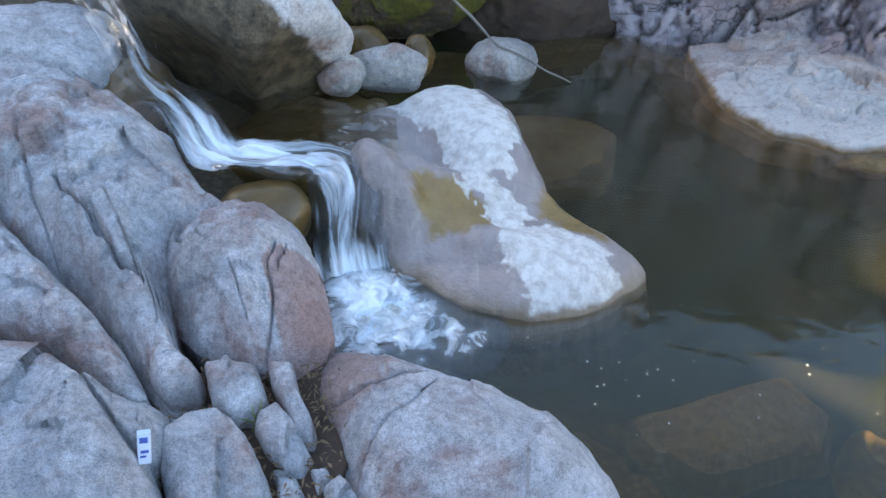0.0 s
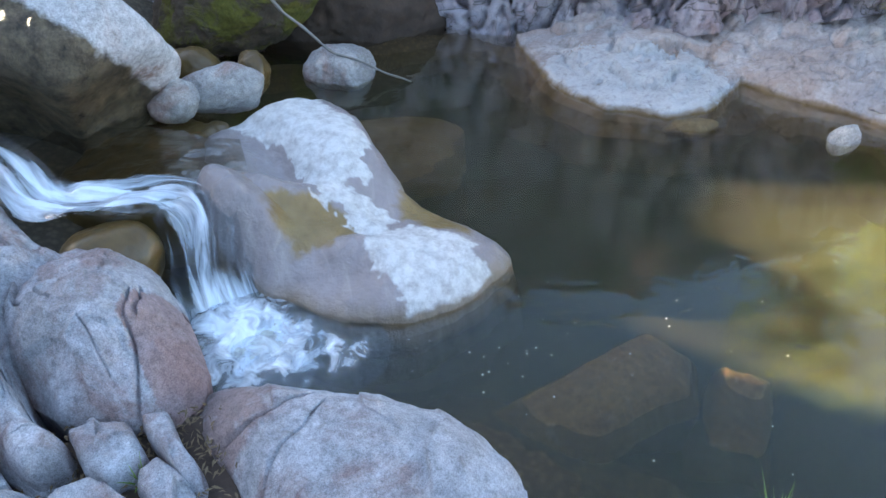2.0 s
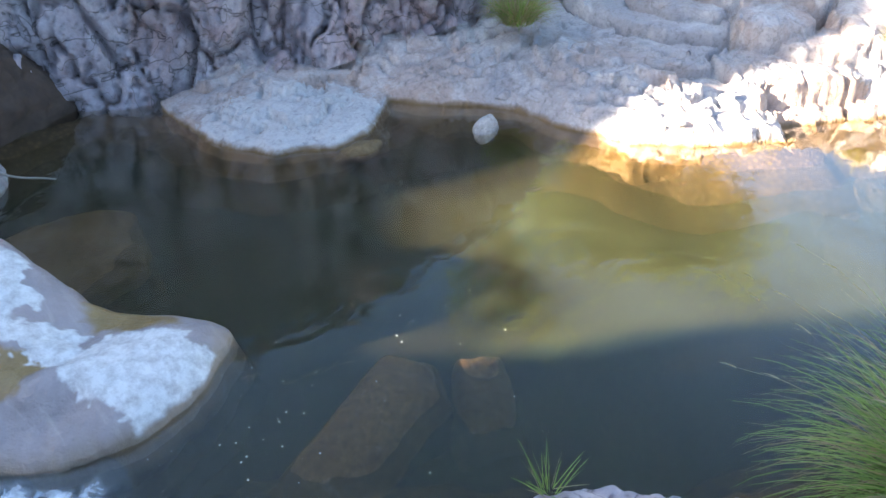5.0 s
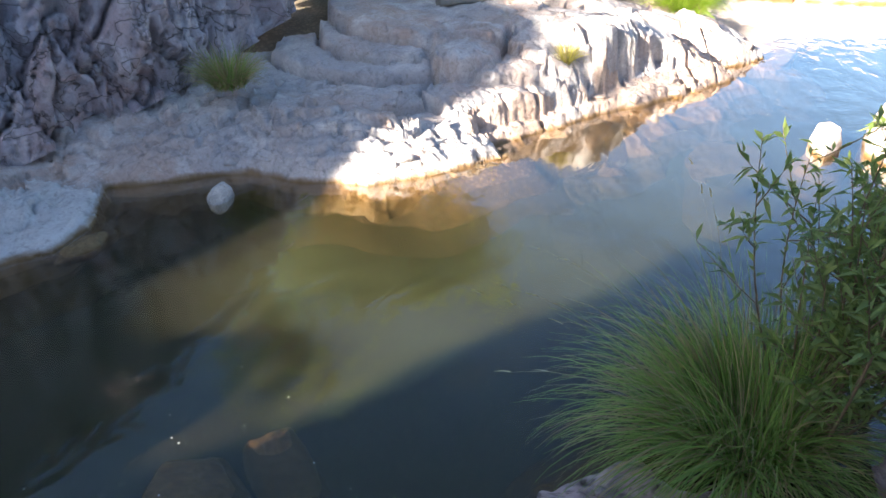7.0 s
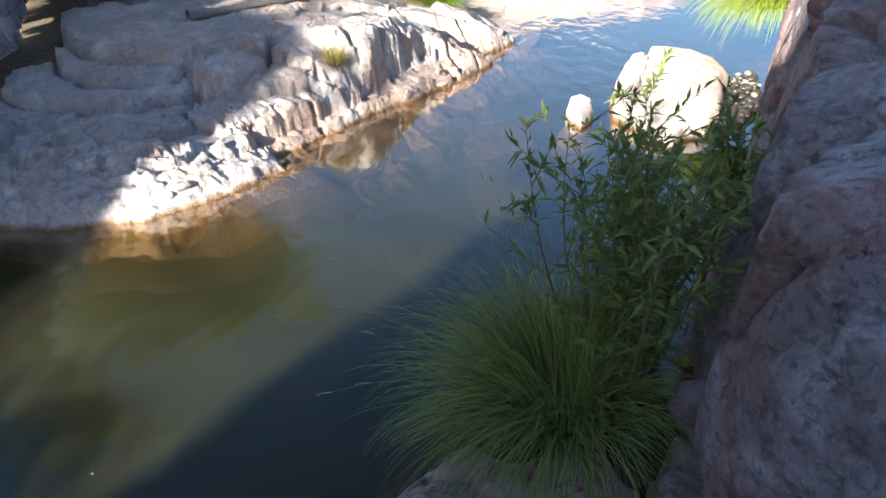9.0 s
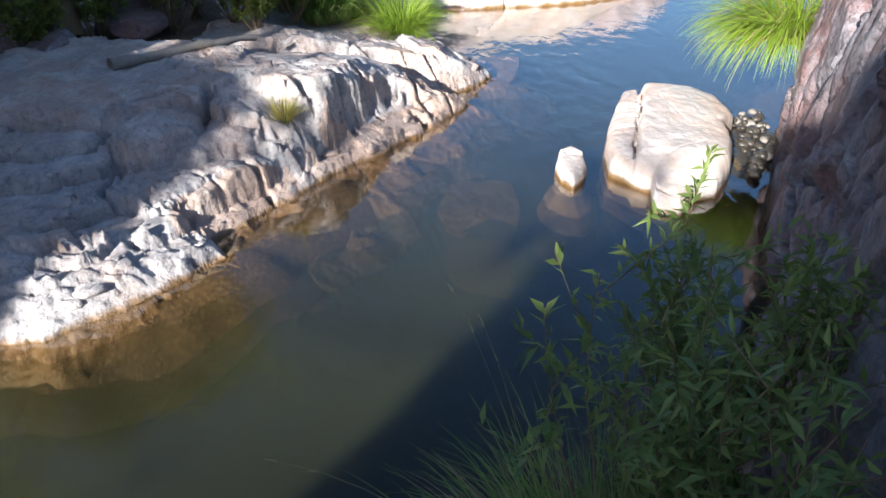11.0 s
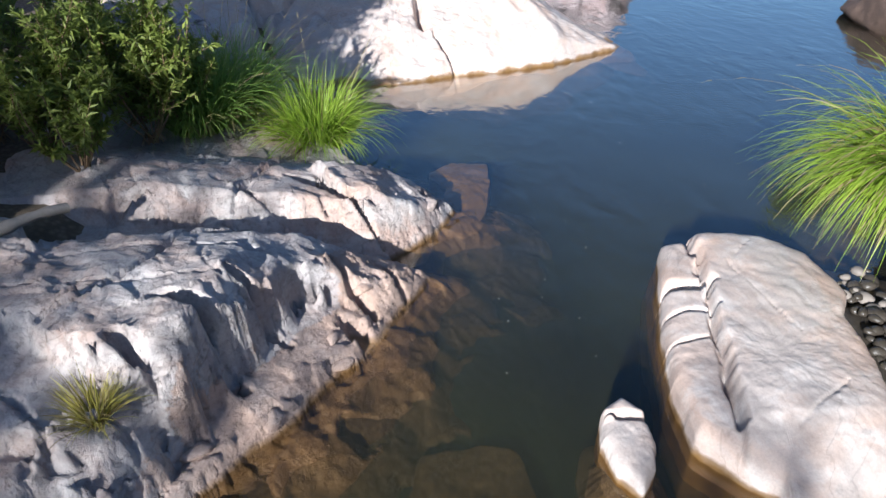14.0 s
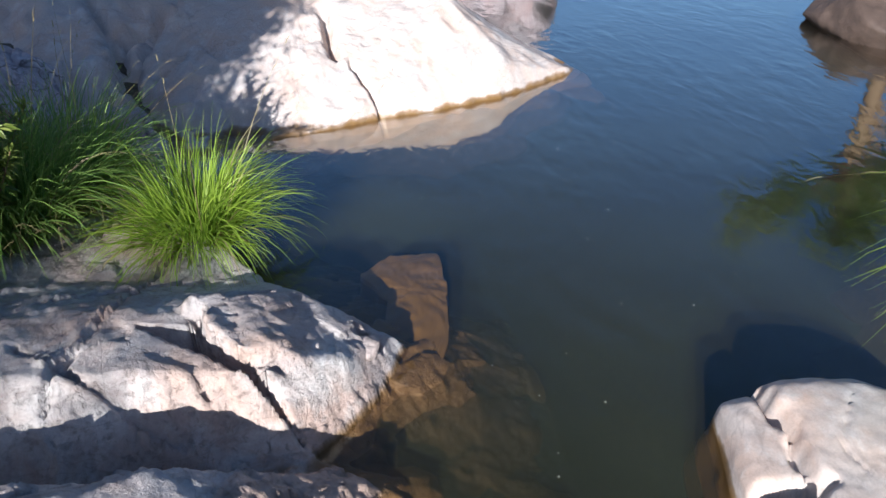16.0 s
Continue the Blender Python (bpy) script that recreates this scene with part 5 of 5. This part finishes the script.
ribbon("side_pool", [(-1.7, 4.3, 0.47), (-1.2, 3.95, 0.485), (-0.8, 3.85, 0.485), (-0.4, 3.9, 0.46)], [0.5, 0.9, 0.8, 0.4], [0.12, 0.05, 0.18, 0.0], SLIDE, "clear shallow water sliding over brown rock", seed=5, lump=0.012)


def foam_patch(name, centre, radii, label, seed, white, z=0.015, lump=0.035):
    th = np.linspace(0, 2 * math.pi, 121)
    R = ring(radii, th)
    rho = np.linspace(0, 1, 40)
    x, y = rho[:, None] * (R * np.cos(th))[None, :], rho[:, None] * (R * np.sin(th))[None, :]
    n = fbm(np.stack([x.ravel() * 7, y.ravel() * 7, np.full(x.size, seed * 1.0)], 1), 4, seed).reshape(x.shape)
    P = np.stack([x, y, z + lump * (0.3 + n) * (1 - rho[:, None] ** 2)], -1)
    me = grid_mesh(name, P)
    wh = white * (1 - 0.55 * np.broadcast_to(rho[:, None], x.shape))
    add_maps(me, np.stack([x, y], -1).reshape(-1, 2), np.stack([np.broadcast_to(rho[:, None] ** 1.0, x.shape), wh], -1).reshape(-1, 2))
    ob = thing(name, me, FOAM, label, "foam")
    ob.location = centre
    return ob


foam_patch("foam", (-0.50, 2.84, 0), [.42, .40, .40, .38, .34, .34, .34, .38, .46, .58, .58, .50], "white churning foam at the foot of the fall", 3, 1.0)
foam_patch("foam", (-0.22, 2.62, 0), [.50, .42, .40, .35, .35, .4, .4, .38, .35, .38, .42, .5], "broken streaks of foam drifting into the pool", 4, 0.55, 0.008, 0.012)

# ---- stones under water ----
slab("sunken_rock", (1.40, 2.18, -0.5), None, BED_STONE, "long golden-brown rock under the water", lambda x, y, r: np.minimum(0.36 + 0.2 * (x + 0.4), 0.43) * (1 - 0.6 * r ** 4), seed=61, ragged=0.03, rings=60, spokes=160, low=-0.3,
     corners=[(0.55, 2.18), (1.0, 2.30), (1.43, 2.42), (1.88, 2.58), (2.02, 2.30), (1.85, 1.98), (1.2, 1.80), (0.72, 1.88)])
slab("sunken_rock", (2.08, 1.92, -0.55), None, BED_STONE, "golden-brown stone under the water", lambda x, y, r: (0.28 + 0.25 * y) * (1 - 0.6 * r ** 4), seed=62, ragged=0.04, rings=50, spokes=120, low=-0.3,
     corners=[(2.16, 2.30), (2.44, 2.14), (2.06, 1.56), (1.62, 1.66), (1.86, 2.0)])
slab("sunken_rock", (0.76, 4.8, -0.5), [0.48, 0.57, 0.57, 0.54, 0.53, 0.61, 0.61, 0.6, 0.67, 0.63, 0.7, 0.59, 0.53, 0.56, 0.52, 0.48], BED_STONE, "flat brown slab under the water", lambda x, y, r: 0.30 + 0.04 * (1 - r ** 2), seed=63, rings=50, spokes=120, low=-0.4)
slab("sunken_rock", (7.05, 0.06, -0.62), None, BED_STONE, "angular brown slab under the water", lambda x, y, r: 0.38 + 0.02 * (1 - r ** 2), seed=64, ragged=0.02, rings=50, spokes=160, low=-0.4,
     corners=[(7.5, 0.34), (7.56, -0.03), (7.48, -0.24), (6.97, -0.30), (6.4, -0.2), (6.5, 0.32), (6.95, 0.46)])
slab("sunken_rock", (10.5, -0.22, -0.42), None, SMOOTH, "pinkish shelf just under the water", lambda x, y, r: 0.36 + 0.02 * (1 - r ** 2), seed=65, ragged=0.03, rings=50, spokes=140, low=-0.3,
     corners=[(10.95, -0.12), (10.98, -0.48), (10.5, -0.45), (9.95, -0.35), (9.6, -0.2), (10.0, 0.05), (10.45, -0.05), (10.78, 0.1)])
boulder("sunken_rock", (0.12, 2.12, -0.12), (0.16, 0.13, 0.2), BED_STONE, "pinkish stone just under the water", seed=66, level=4)
for at, size, sd in (((7.15, -0.75, -0.4), (0.45, 0.25, 0.3), 71),):
    boulder("sunken_rock", at, size, BED_STONE, "dim golden rock deep under the water", seed=sd, level=4, rough=0.04)

# ---- the near bank ----
slab("near_ledge", (1.55, 0.4, 0), [0.76, 0.62, 0.55, 0.54, 0.57, 0.65, 0.73, 0.82, 1.13, 1.36, 1.24, 1.22, 1.22, 1.18, 1.22, 1.35, 1.27, 1.25, 1.29, 1.27, 1.34, 1.37, 1.15, 1.0], CLIFF,
     "uneven grey rock ledge under the grass", lambda x, y, r: 0.10 + 0.18 * (1 - r ** 5), chisel=0.15, seed=71, rough=0.05, block=0.05, flare=0.05)
slab("near_ledge", (-0.6, 0.4, 0), [1.2, 1.0, 0.95, 0.9, 0.9, 1.0, 1.3, 1.5, 1.3, 1.2, 1.2, 1.2], GRANITE, "rough granite ground behind the slabs", lambda x, y, r: 0.10 + 0.12 * (1 - r ** 4), chisel=0.15, seed=72, rough=0.05, block=0.05)

# ---- rocks in the pool, downstream ----
def pool_top(x, y, r):
    strip = -0.09 * smooth(0.0, 0.035, (y - 0.34) + 0.215 * (x + 0.4))          # lower broken strip along the north side
    lid = np.minimum(0.30 + 0.015 * x, 0.25 + 0.30 * (x + 0.55)) - 0.16 * np.clip(-y - 0.3, 0, 1) ** 1.5
    return np.maximum(lid + strip, 0.07) * (1 - 0.10 * r ** 6 - 0.35 * r ** 22)


slab("pool_boulder", (7.6, -1.68, 0), None, SMOOTH, "big flat sunlit boulder standing in the pool", pool_top, seed=6, ragged=0.012, rough=0.012, edge=0.9,
     corners=[(9.05, -1.85), (8.98, -2.2), (8.78, -2.5), (8.3, -2.56), (8.05, -2.38), (7.6, -2.32), (7.15, -2.16), (6.82, -1.96), (6.72, -1.72), (6.47, -1.58), (6.55, -1.36), (6.88, -1.42), (7.0, -1.26), (7.22, -1.11), (7.6, -1.13), (8.1, -1.24), (8.55, -1.38), (9.0, -1.53), (9.02, -1.66)],
     cracks=[(-0.42, 0.35, 1.42, -0.05, 0.022, 0.14), (0.78, 0.05, 0.86, 0.5, 0.035, 0.14), (0.30, 0.20, 0.30, 0.6, 0.010, 0.05), (0.52, 0.1, 0.56, 0.5, 0.010, 0.05), (0.2, -0.25, 1.0, -0.12, 0.005, 0.012), (0.95, -0.15, 1.2, -0.4, 0.005, 0.015), (-0.5, 0.1, -0.2, -0.3, 0.006, 0.012), (-0.95, 0.16, -0.85, 0.28, 0.012, 0.03)], rings=130, spokes=420)
slab("white_stone", (7.22, -0.76, 0), None, SMOOTH, "small pointed white stone in the pool", lambda x, y, r: np.minimum(0.15 + 0.12 * x, 0.30 + 0.5 * x) * (1 - 0.2 * r ** 4 - 0.4 * r ** 16) + 0.03 * smooth(0.1, 0.13, x), seed=7, rings=70, spokes=160, category="stone", ragged=0.02, rough=0.012, edge=0.9,
     corners=[(7.50, -0.78), (7.40, -0.88), (7.2, -0.90), (7.06, -0.85), (6.93, -0.75), (7.05, -0.65), (7.25, -0.62), (7.42, -0.66)], cracks=[(0.10, -0.16, 0.12, 0.05, 0.018, 0.07), (0.12, 0.02, 0.16, 0.16, 0.010, 0.04)])
slab("sunken_rock", (7.12, -0.72, -0.3), [0.30, 0.26, 0.22, 0.24, 0.30, 0.42, 0.52, 0.42, 0.30, 0.26, 0.26, 0.30], BED_STONE, "brown foot of the white stone under the water", lambda x, y, r: 0.26 * (1 - r ** 2) + 0.03, seed=68, rings=40, spokes=100, low=-0.3)
def far_top(x, y, r):
    ridge = 0.55 * np.clip(y + 3.15, 0, 1.6) + 0.30 * np.clip(y + 1.55, 0, 6)
    face = 0.16 * smooth(0, 0.2, x + 1.42 - 0.12 * y) + 0.46 * np.clip(x + 1.42 - 0.12 * y, 0, 4)
    crag = smooth(0.6, 1.5, y) * (0.35 * facets(x, y, 1.3, 81) + 0.3 * facets(x, y, 3.6, 82))
    return 0.05 + np.minimum(np.minimum(ridge, face) * (1 - 0.5 * r ** 6), 2.3) + crag


slab("far_rock", (14.6, 0.3, -0.05), [1.9, 2.2, 3.0, 4.2, 5.2, 5.6, 5.6, 4.6, 3.4, 2.4, 1.9, 1.6, 1.42, 1.36, 1.38, 1.55, 1.85, 2.35, 3.1, 2.5, 2.0, 1.8, 1.8, 1.8], SMOOTH,
     "big smooth sloping rock point across the inlet", far_top, seed=9, ragged=0.02, rough=0.035, flare=0.2, cracks=[(-0.04, -0.25, -0.70, -0.30, 0.05, 0.22), (-0.78, -0.45, -1.31, -0.72, 0.022, 0.14), (-1.6, 1.2, 0.5, 2.2, 0.05, 0.2), (-1.9, 2.4, 0.2, 1.4, 0.04, 0.15), (-2, 3.2, -0.5, 1.2, 0.04, 0.15)], rings=130, spokes=420)
for at, rad, h, sd in (((12.55, 2.25), [0.70, 0.62, 0.66, 0.8, 0.75, 0.6, 0.62, 0.7, 0.72, 0.66, 0.72, 0.78], 0.55, 83), ((13.2, 3.2), [0.8, 0.7, 0.7, 0.9, 0.85, 0.7, 0.75, 0.8, 0.75, 0.8, 0.85, 0.85], 0.95, 84), ((12.2, 3.2), [0.6, 0.55, 0.6, 0.7, 0.6, 0.5, 0.55, 0.6, 0.55, 0.6, 0.6, 0.6], 0.6, 85)):
    slab("shade_rock", (at[0], at[1], 0.0), rad, CLIFF, "cracked blue-grey rock in the shade behind the grass", lambda x, y, r, h=h: h * (1 - 0.35 * r ** 4) + 0.15 * y - 0.08 * x, seed=sd, block=0.10, rough=0.04, crease=0.05, ragged=0.08,
         cracks=[(-0.5, 0.1, 0.5, -0.3, 0.015, 0.08), (-0.1, 0.5, 0.15, -0.5, 0.012, 0.07)], rings=90, spokes=200, group="rocks behind the grass")
boulder("dark_boulder", (15.3, -7.3, 0.18), (0.9, 0.6, 0.48), DARK_ROCK, "dark brown rock at the water's edge", seed=74, hard=22, level=5)
rngp = np.random.default_rng(5)
for k in range(84):
    r = rngp.uniform(0.02, 0.05) * (1.4 if k % 6 == 0 else 1.0)
    x = 7.2 + 1.5 * rngp.uniform()
    y = -2.40 - 0.16 * (x - 7.2) - 0.34 * rngp.uniform() * smooth(7.0, 7.9, x)
    boulder("pebble", (x, y, 0.02 + 0.05 * rngp.uniform()), (r * 1.3, r, r * 0.8), PEBBLE if k % 5 == 0 else WET_SHADED_PEBBLE, "small rounded pebble beside the boulder", seed=100 + k % 9, level=2, group="pebbles beside the boulder", category="pebble", rough=0.02, hard=7, turn=rngp.uniform(0, 180))
slab("pebble_bar", (7.9, -2.55, 0), [0.9, 0.55, 0.3, 0.25, 0.25, 0.3, 0.6, 0.95, 0.6, 0.4, 0.35, 0.45, 0.9, 0.9, 0.9, 0.9], WET_SHADED_PEBBLE, "wet gravel between boulder and wall", lambda x, y, r: 0.05 * (1 - r ** 2) - 0.03, seed=75, rings=40, spokes=90, category="gravel")

# ---- plants ----
tussock("grass_tussock", (2.72, -0.28, 0.25), 1500, 1.0, "large green grass tussock on the near ledge", seed=1, radius=0.24, sag=2.3, lean=(0.0, 0.22), dry=0.45, stalks=12, width=0.007)
tussock("grass_tussock", (8.5, -2.9, 0.92), 1300, 1.05, "sunlit grass tussock hanging from the rock wall", seed=2, radius=0.20, sag=2.4, lean=(-0.35, 0.6), dry=0.2, stalks=16, up=0.9, green=GRASS_SUNLIT, width=0.010)
tussock("grass_tussock", (11.12, 1.15, 0.10), 1300, 0.95, "bright green grass tussock at the inlet", seed=3, radius=0.20, sag=2.3, up=1.2, dry=0.06, stalks=8, green=GRASS_SUNLIT, width=0.011)
tussock("grass_tussock", (11.5, 2.0, 0.3), 1500, 1.0, "dark green grass tussock in the shade", seed=4, radius=0.25, sag=2.1, up=1.3, dry=0.08, stalks=14, width=0.010)
tussock("grass_tussock", (11.0, 2.2, 0.4), 1500, 1.0, "dark green grass tussock in the shade", seed=5, radius=0.25, sag=2.1, up=1.3, dry=0.08, stalks=10, width=0.010)
tussock("grass_tussock", (7.18, 1.83, 0.5), 220, 0.30, "small yellowish grass tuft on the bank rock", seed=6, radius=0.05, sag=1.3, dry=0.4, green=GRASS_YELLOW)
tussock("grass_tussock", (4.95, 4.42, 0.6), 350, 0.45, "dry pale grass hanging at the cliff foot", seed=7, radius=0.14, sag=1.6, dry=2.0)
tussock("grass_tuft", (1.56, 1.06, 0.22), 26, 0.24, "thin green grass tuft on the ledge", seed=8, radius=0.04, sag=0.5, dry=0.3)
tussock("grass_tuft", (-0.86, 1.84, 0.22), 40, 0.10, "tiny green plant between the stones", seed=9, radius=0.03, sag=0.8, dry=0)
shrub("willow_shrub", (3.15, -0.55, 0.1), 15, 1.7, 0.55, "green narrow-leaved willow shrub by the water", seed=1, per_stem=95)
shrub("willow_shrub", (3.7, -0.95, 0.1), 14, 1.5, 0.45, "green narrow-leaved willow shrub by the water", seed=2, per_stem=150)
shrub("willow_shrub", (2.75, -0.6, 0.3), 9, 1.5, 0.35, "green narrow-leaved willow shrub by the water", seed=3, per_stem=120)
for k, (x, y, h, sp) in enumerate(((10.3, 2.4, 1.2, 0.5), (10.75, 2.65, 1.35, 0.55), (10.75, 2.25, 0.9, 0.45), (9.7, 2.75, 0.9, 0.4), (10.0, 3.1, 1.3, 0.6), (9.6, 3.7, 1.5, 0.6), (10.4, 3.7, 1.5, 0.6), (9.0, 4.3, 1.4, 0.6), (11.2, 3.4, 1.3, 0.5), (9.8, 4.6, 1.6, 0.7), (11.0, 4.4, 1.6, 0.7), (8.4, 4.7, 1.2, 0.5))):
    shrub("bank_shrub", (x, y, 0.55), 16, h, sp, "leafy yellow-green shrub behind the bank rock", seed=10 + k, per_stem=230, leaf=0.09, mat=LEAF_SUNNY, group="shrubs behind the bank")
# unseen trees added on the rim to dapple and soften the sunlight
for k, (x, y, z, h, n) in enumerate(((-9.9, 10.6, 6.2, 2.9, 220), (-10.2, 12.2, 7.3, 2.9, 300), (-10.3, 13.4, 7.1, 4.2, 1000), (-9.9, 14.9, 7.1, 4.6, 1500))):
    tree("tree", (x, y, z), h, (1.1, 1.1, 0.9), n, "unseen leafy tree added upstream to dapple the sunlight", seed=1 + k, leaf=0.30, clumps=9)
tree("tree", (-9.9, 6.75, 5.7), 2.1, (0.7, 0.7, 0.65), 260, "unseen leafy tree added upstream to dapple the sunlight", seed=31, leaf=0.3, clumps=8)
tree("tree", (-9.9, 8.5, 4.7), 1.0, (0.8, 0.8, 0.35), 90, "unseen low leafy tree added upstream to dapple the sunlight", seed=32, leaf=0.2, clumps=9)
# four more out of view, added so their crowns shade the far rock
tree("tree", (6.6, 5.9, 1.2), 4.4, (1.3, 1.3, 1.2), 2600, "unseen leafy tree added to dapple the far rock", seed=8, clumps=30)
tree("tree", (8.9, 6.0, 0.8), 4.4, (1.4, 1.4, 1.3), 4200, "unseen leafy tree added to shade the far rock", seed=7)
tree("tree", (8.7, 4.5, 0.8), 3.9, (1.6, 2.1, 1.1), 15000, "unseen leafy tree added to shade the far rock", seed=17)
tree("tree", (8.9, 5.7, 0.8), 4.2, (1.4, 1.4, 1.2), 8000, "unseen leafy tree added to shade the far rock", seed=18)
tree("tree", (17.3, -9.8, 0.2), 5.0, (2.2, 2.0, 1.3), 7000, "leafy tree on the far bank", seed=9, leaf=0.16)

# ---- broken blocks along the north bank ----
rngb = np.random.default_rng(21)
shore = np.array(NORTH[12:29])
span = np.concatenate([[0], np.cumsum(np.linalg.norm(np.diff(shore, axis=0), axis=1))])
for k in range(16):
    s = rngb.uniform(0.3, span[-1] - 0.2)
    i = min(int(np.searchsorted(span, s)) - 1, len(shore) - 2)
    f = (s - span[i]) / (span[i + 1] - span[i])
    way = (shore[i + 1] - shore[i]) / (span[i + 1] - span[i])
    place = shore[i] + (shore[i + 1] - shore[i]) * f + np.array((-way[1], way[0])) * rngb.uniform(0.03, 0.36)
    size = np.array((1.5, 1, 0.8)) * rngb.uniform(0.025, 0.06)
    boulder("rock_block", (place[0], place[1], bank_height(*place) - 0.01), tuple(size), BANK, "angular broken block of pale bank rock", seed=200 + k, hard=40, facets=12, rough=0.035, level=3, turn=math.degrees(math.atan2(way[1], way[0])) + rngb.uniform(-25, 25),
            group="broken blocks on the bank", category="rock")

# ---- small things ----
def log(name, pts, r0, r1, label, mat, category, seed=1, sides=9):
    p = np.array(pts, dtype=float)
    u = np.linspace(0, len(p) - 1, 30)
    P = np.stack([np.interp(u, np.arange(len(p)), p[:, c]) for c in range(3)], 1)
    P[:, 2] += 0.01 * np.sin(u * 5 + seed)
    R = np.linspace(r0, r1, 30) * (1 + 0.12 * np.sin(u * 9 + seed) + 0.10 * np.sin(u * 23 + 2 * seed))
    V, F = tubes(P[None], R[None], sides)
    ob = thing(name, raw_mesh(name, V, F), mat, label, category)
    return ob


log("fallen_log", [(7.54, 3.48, 0.86), (8.16, 2.98, 0.85), (8.42, 2.74, 0.84), (8.78, 2.48, 0.78)], 0.055, 0.03, "weathered grey log lying on the bank", DEADWOOD, "log")
log("dead_branch", [(-0.25, 6.0, 0.85), (-0.05, 5.95, 0.55), (0.3, 5.72, 0.28), (0.65, 5.62, 0.14), (0.95, 5.55, 0.0)], 0.016, 0.007, "bare bleached branch hanging into the pool", DEADWOOD, "branch", sides=6)
# the darkened wall rock again, so these carry shade in their colour
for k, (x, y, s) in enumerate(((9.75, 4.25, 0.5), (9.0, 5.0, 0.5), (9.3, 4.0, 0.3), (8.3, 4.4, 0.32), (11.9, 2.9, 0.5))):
    boulder("shade_boulder", (x, y, 0.75), (s * 1.1, s * 0.9, s * 0.7), SOUTH_SHADED, "dark boulder in the shade of the shrubs", seed=300 + k, hard=16, rough=0.03, level=5)

carton = tagged(new("drink_carton"), "small white and blue drink carton wedged between rocks", "carton")
carton.matrix_world = pose(-1.21, 1.55, 0.43, -40, 10, 18)
CARTON = plain("carton_board", (0.62, 0.70, 0.80), (0.70, 0.78, 0.86), 30, 0.4, 0.05)
CARTON_BLUE = plain("carton_print", (0.03, 0.08, 0.35), (0.05, 0.12, 0.45), 40, 0.4, 0.05)


def carton_box(name, size, at, mat, bevel):
    bm = bmesh.new()
    bmesh.ops.create_cube(bm, size=1)
    bmesh.ops.scale(bm, vec=size, verts=bm.verts)
    bmesh.ops.bevel(bm, geom=bm.edges[:], offset=bevel, segments=2, affect="EDGES")
    bmesh.ops.translate(bm, vec=at, verts=bm.verts)
    me = bpy.data.meshes.new(name)
    bm.to_mesh(me)
    bm.free()
    return thing(name, me, mat, "", "", parent=carton)


carton_box("body", (0.048, 0.034, 0.12), (0, 0, 0), CARTON, 0.003)
carton_box("flap", (0.050, 0.010, 0.012), (0, 0, 0.064), CARTON, 0.002)
carton_box("printed_patch", (0.030, 0.002, 0.022), (0, -0.0178, 0.032), CARTON_BLUE, 0.0005)
carton_box("printed_bar", (0.030, 0.002, 0.012), (0.002, -0.0178, -0.012), CARTON_BLUE, 0.0005)
carton_box("printed_bar", (0.022, 0.002, 0.008), (-0.004, -0.0178, -0.030), CARTON_BLUE, 0.0005)

SPECK = plain("floating_fluff", (0.34, 0.33, 0.28), (0.5, 0.49, 0.44), 30, 0.8, 0.1)
rngs = np.random.default_rng(77)
n = 110
at = np.concatenate([np.stack([rngs.uniform(7.5, 13, n // 2), rngs.uniform(-2.6, -0.2, n // 2)], 1), np.stack([0.2 + rngs.gamma(2.0, 0.55, n - n // 2), 2.35 + rngs.normal(0, 0.4, n - n // 2)], 1)])
rad = rngs.uniform(0.002, 0.007, n)
ang = rngs.uniform(0, 6.28, n)[:, None] + np.array([0, 1.3, 2.6, 4.2])[None]
V = np.stack([at[:, :1] + rad[:, None] * np.cos(ang), at[:, 1:] + rad[:, None] * np.sin(ang), np.full((n, 4), 0.005)], -1).reshape(-1, 3)
thing("floating_fluff", raw_mesh("floating_fluff", V, np.arange(n * 4).reshape(n, 4)), SPECK, "pale seed fluff and bubbles floating on the pool", "fluff", kind="stuff")
n = 700
at = np.stack([rngs.uniform(-1.35, -0.45, n), rngs.uniform(1.35, 2.2, n), rngs.uniform(0.18, 0.22, n)], 1)
V, F = leaves_at(at, rngs.normal(0, 1, (n, 3)) * (1, 1, 0.2), 0.05, 0.012, rngs)
thing("leaf_litter", raw_mesh("leaf_litter", V, F), STEM, "dry brown leaves and twigs in the gap", "litter", kind="stuff")
slab("gap_soil", (-0.95, 1.78, 0), [0.5, 0.5, 0.5, 0.5, 0.5, 0.5, 0.5, 0.5, 0.5, 0.5, 0.5, 0.5], DIRT, "dark soil in the gap between stones", lambda x, y, r: 0.19 - 0.05 * r, seed=81, rings=40, spokes=90, category="soil")
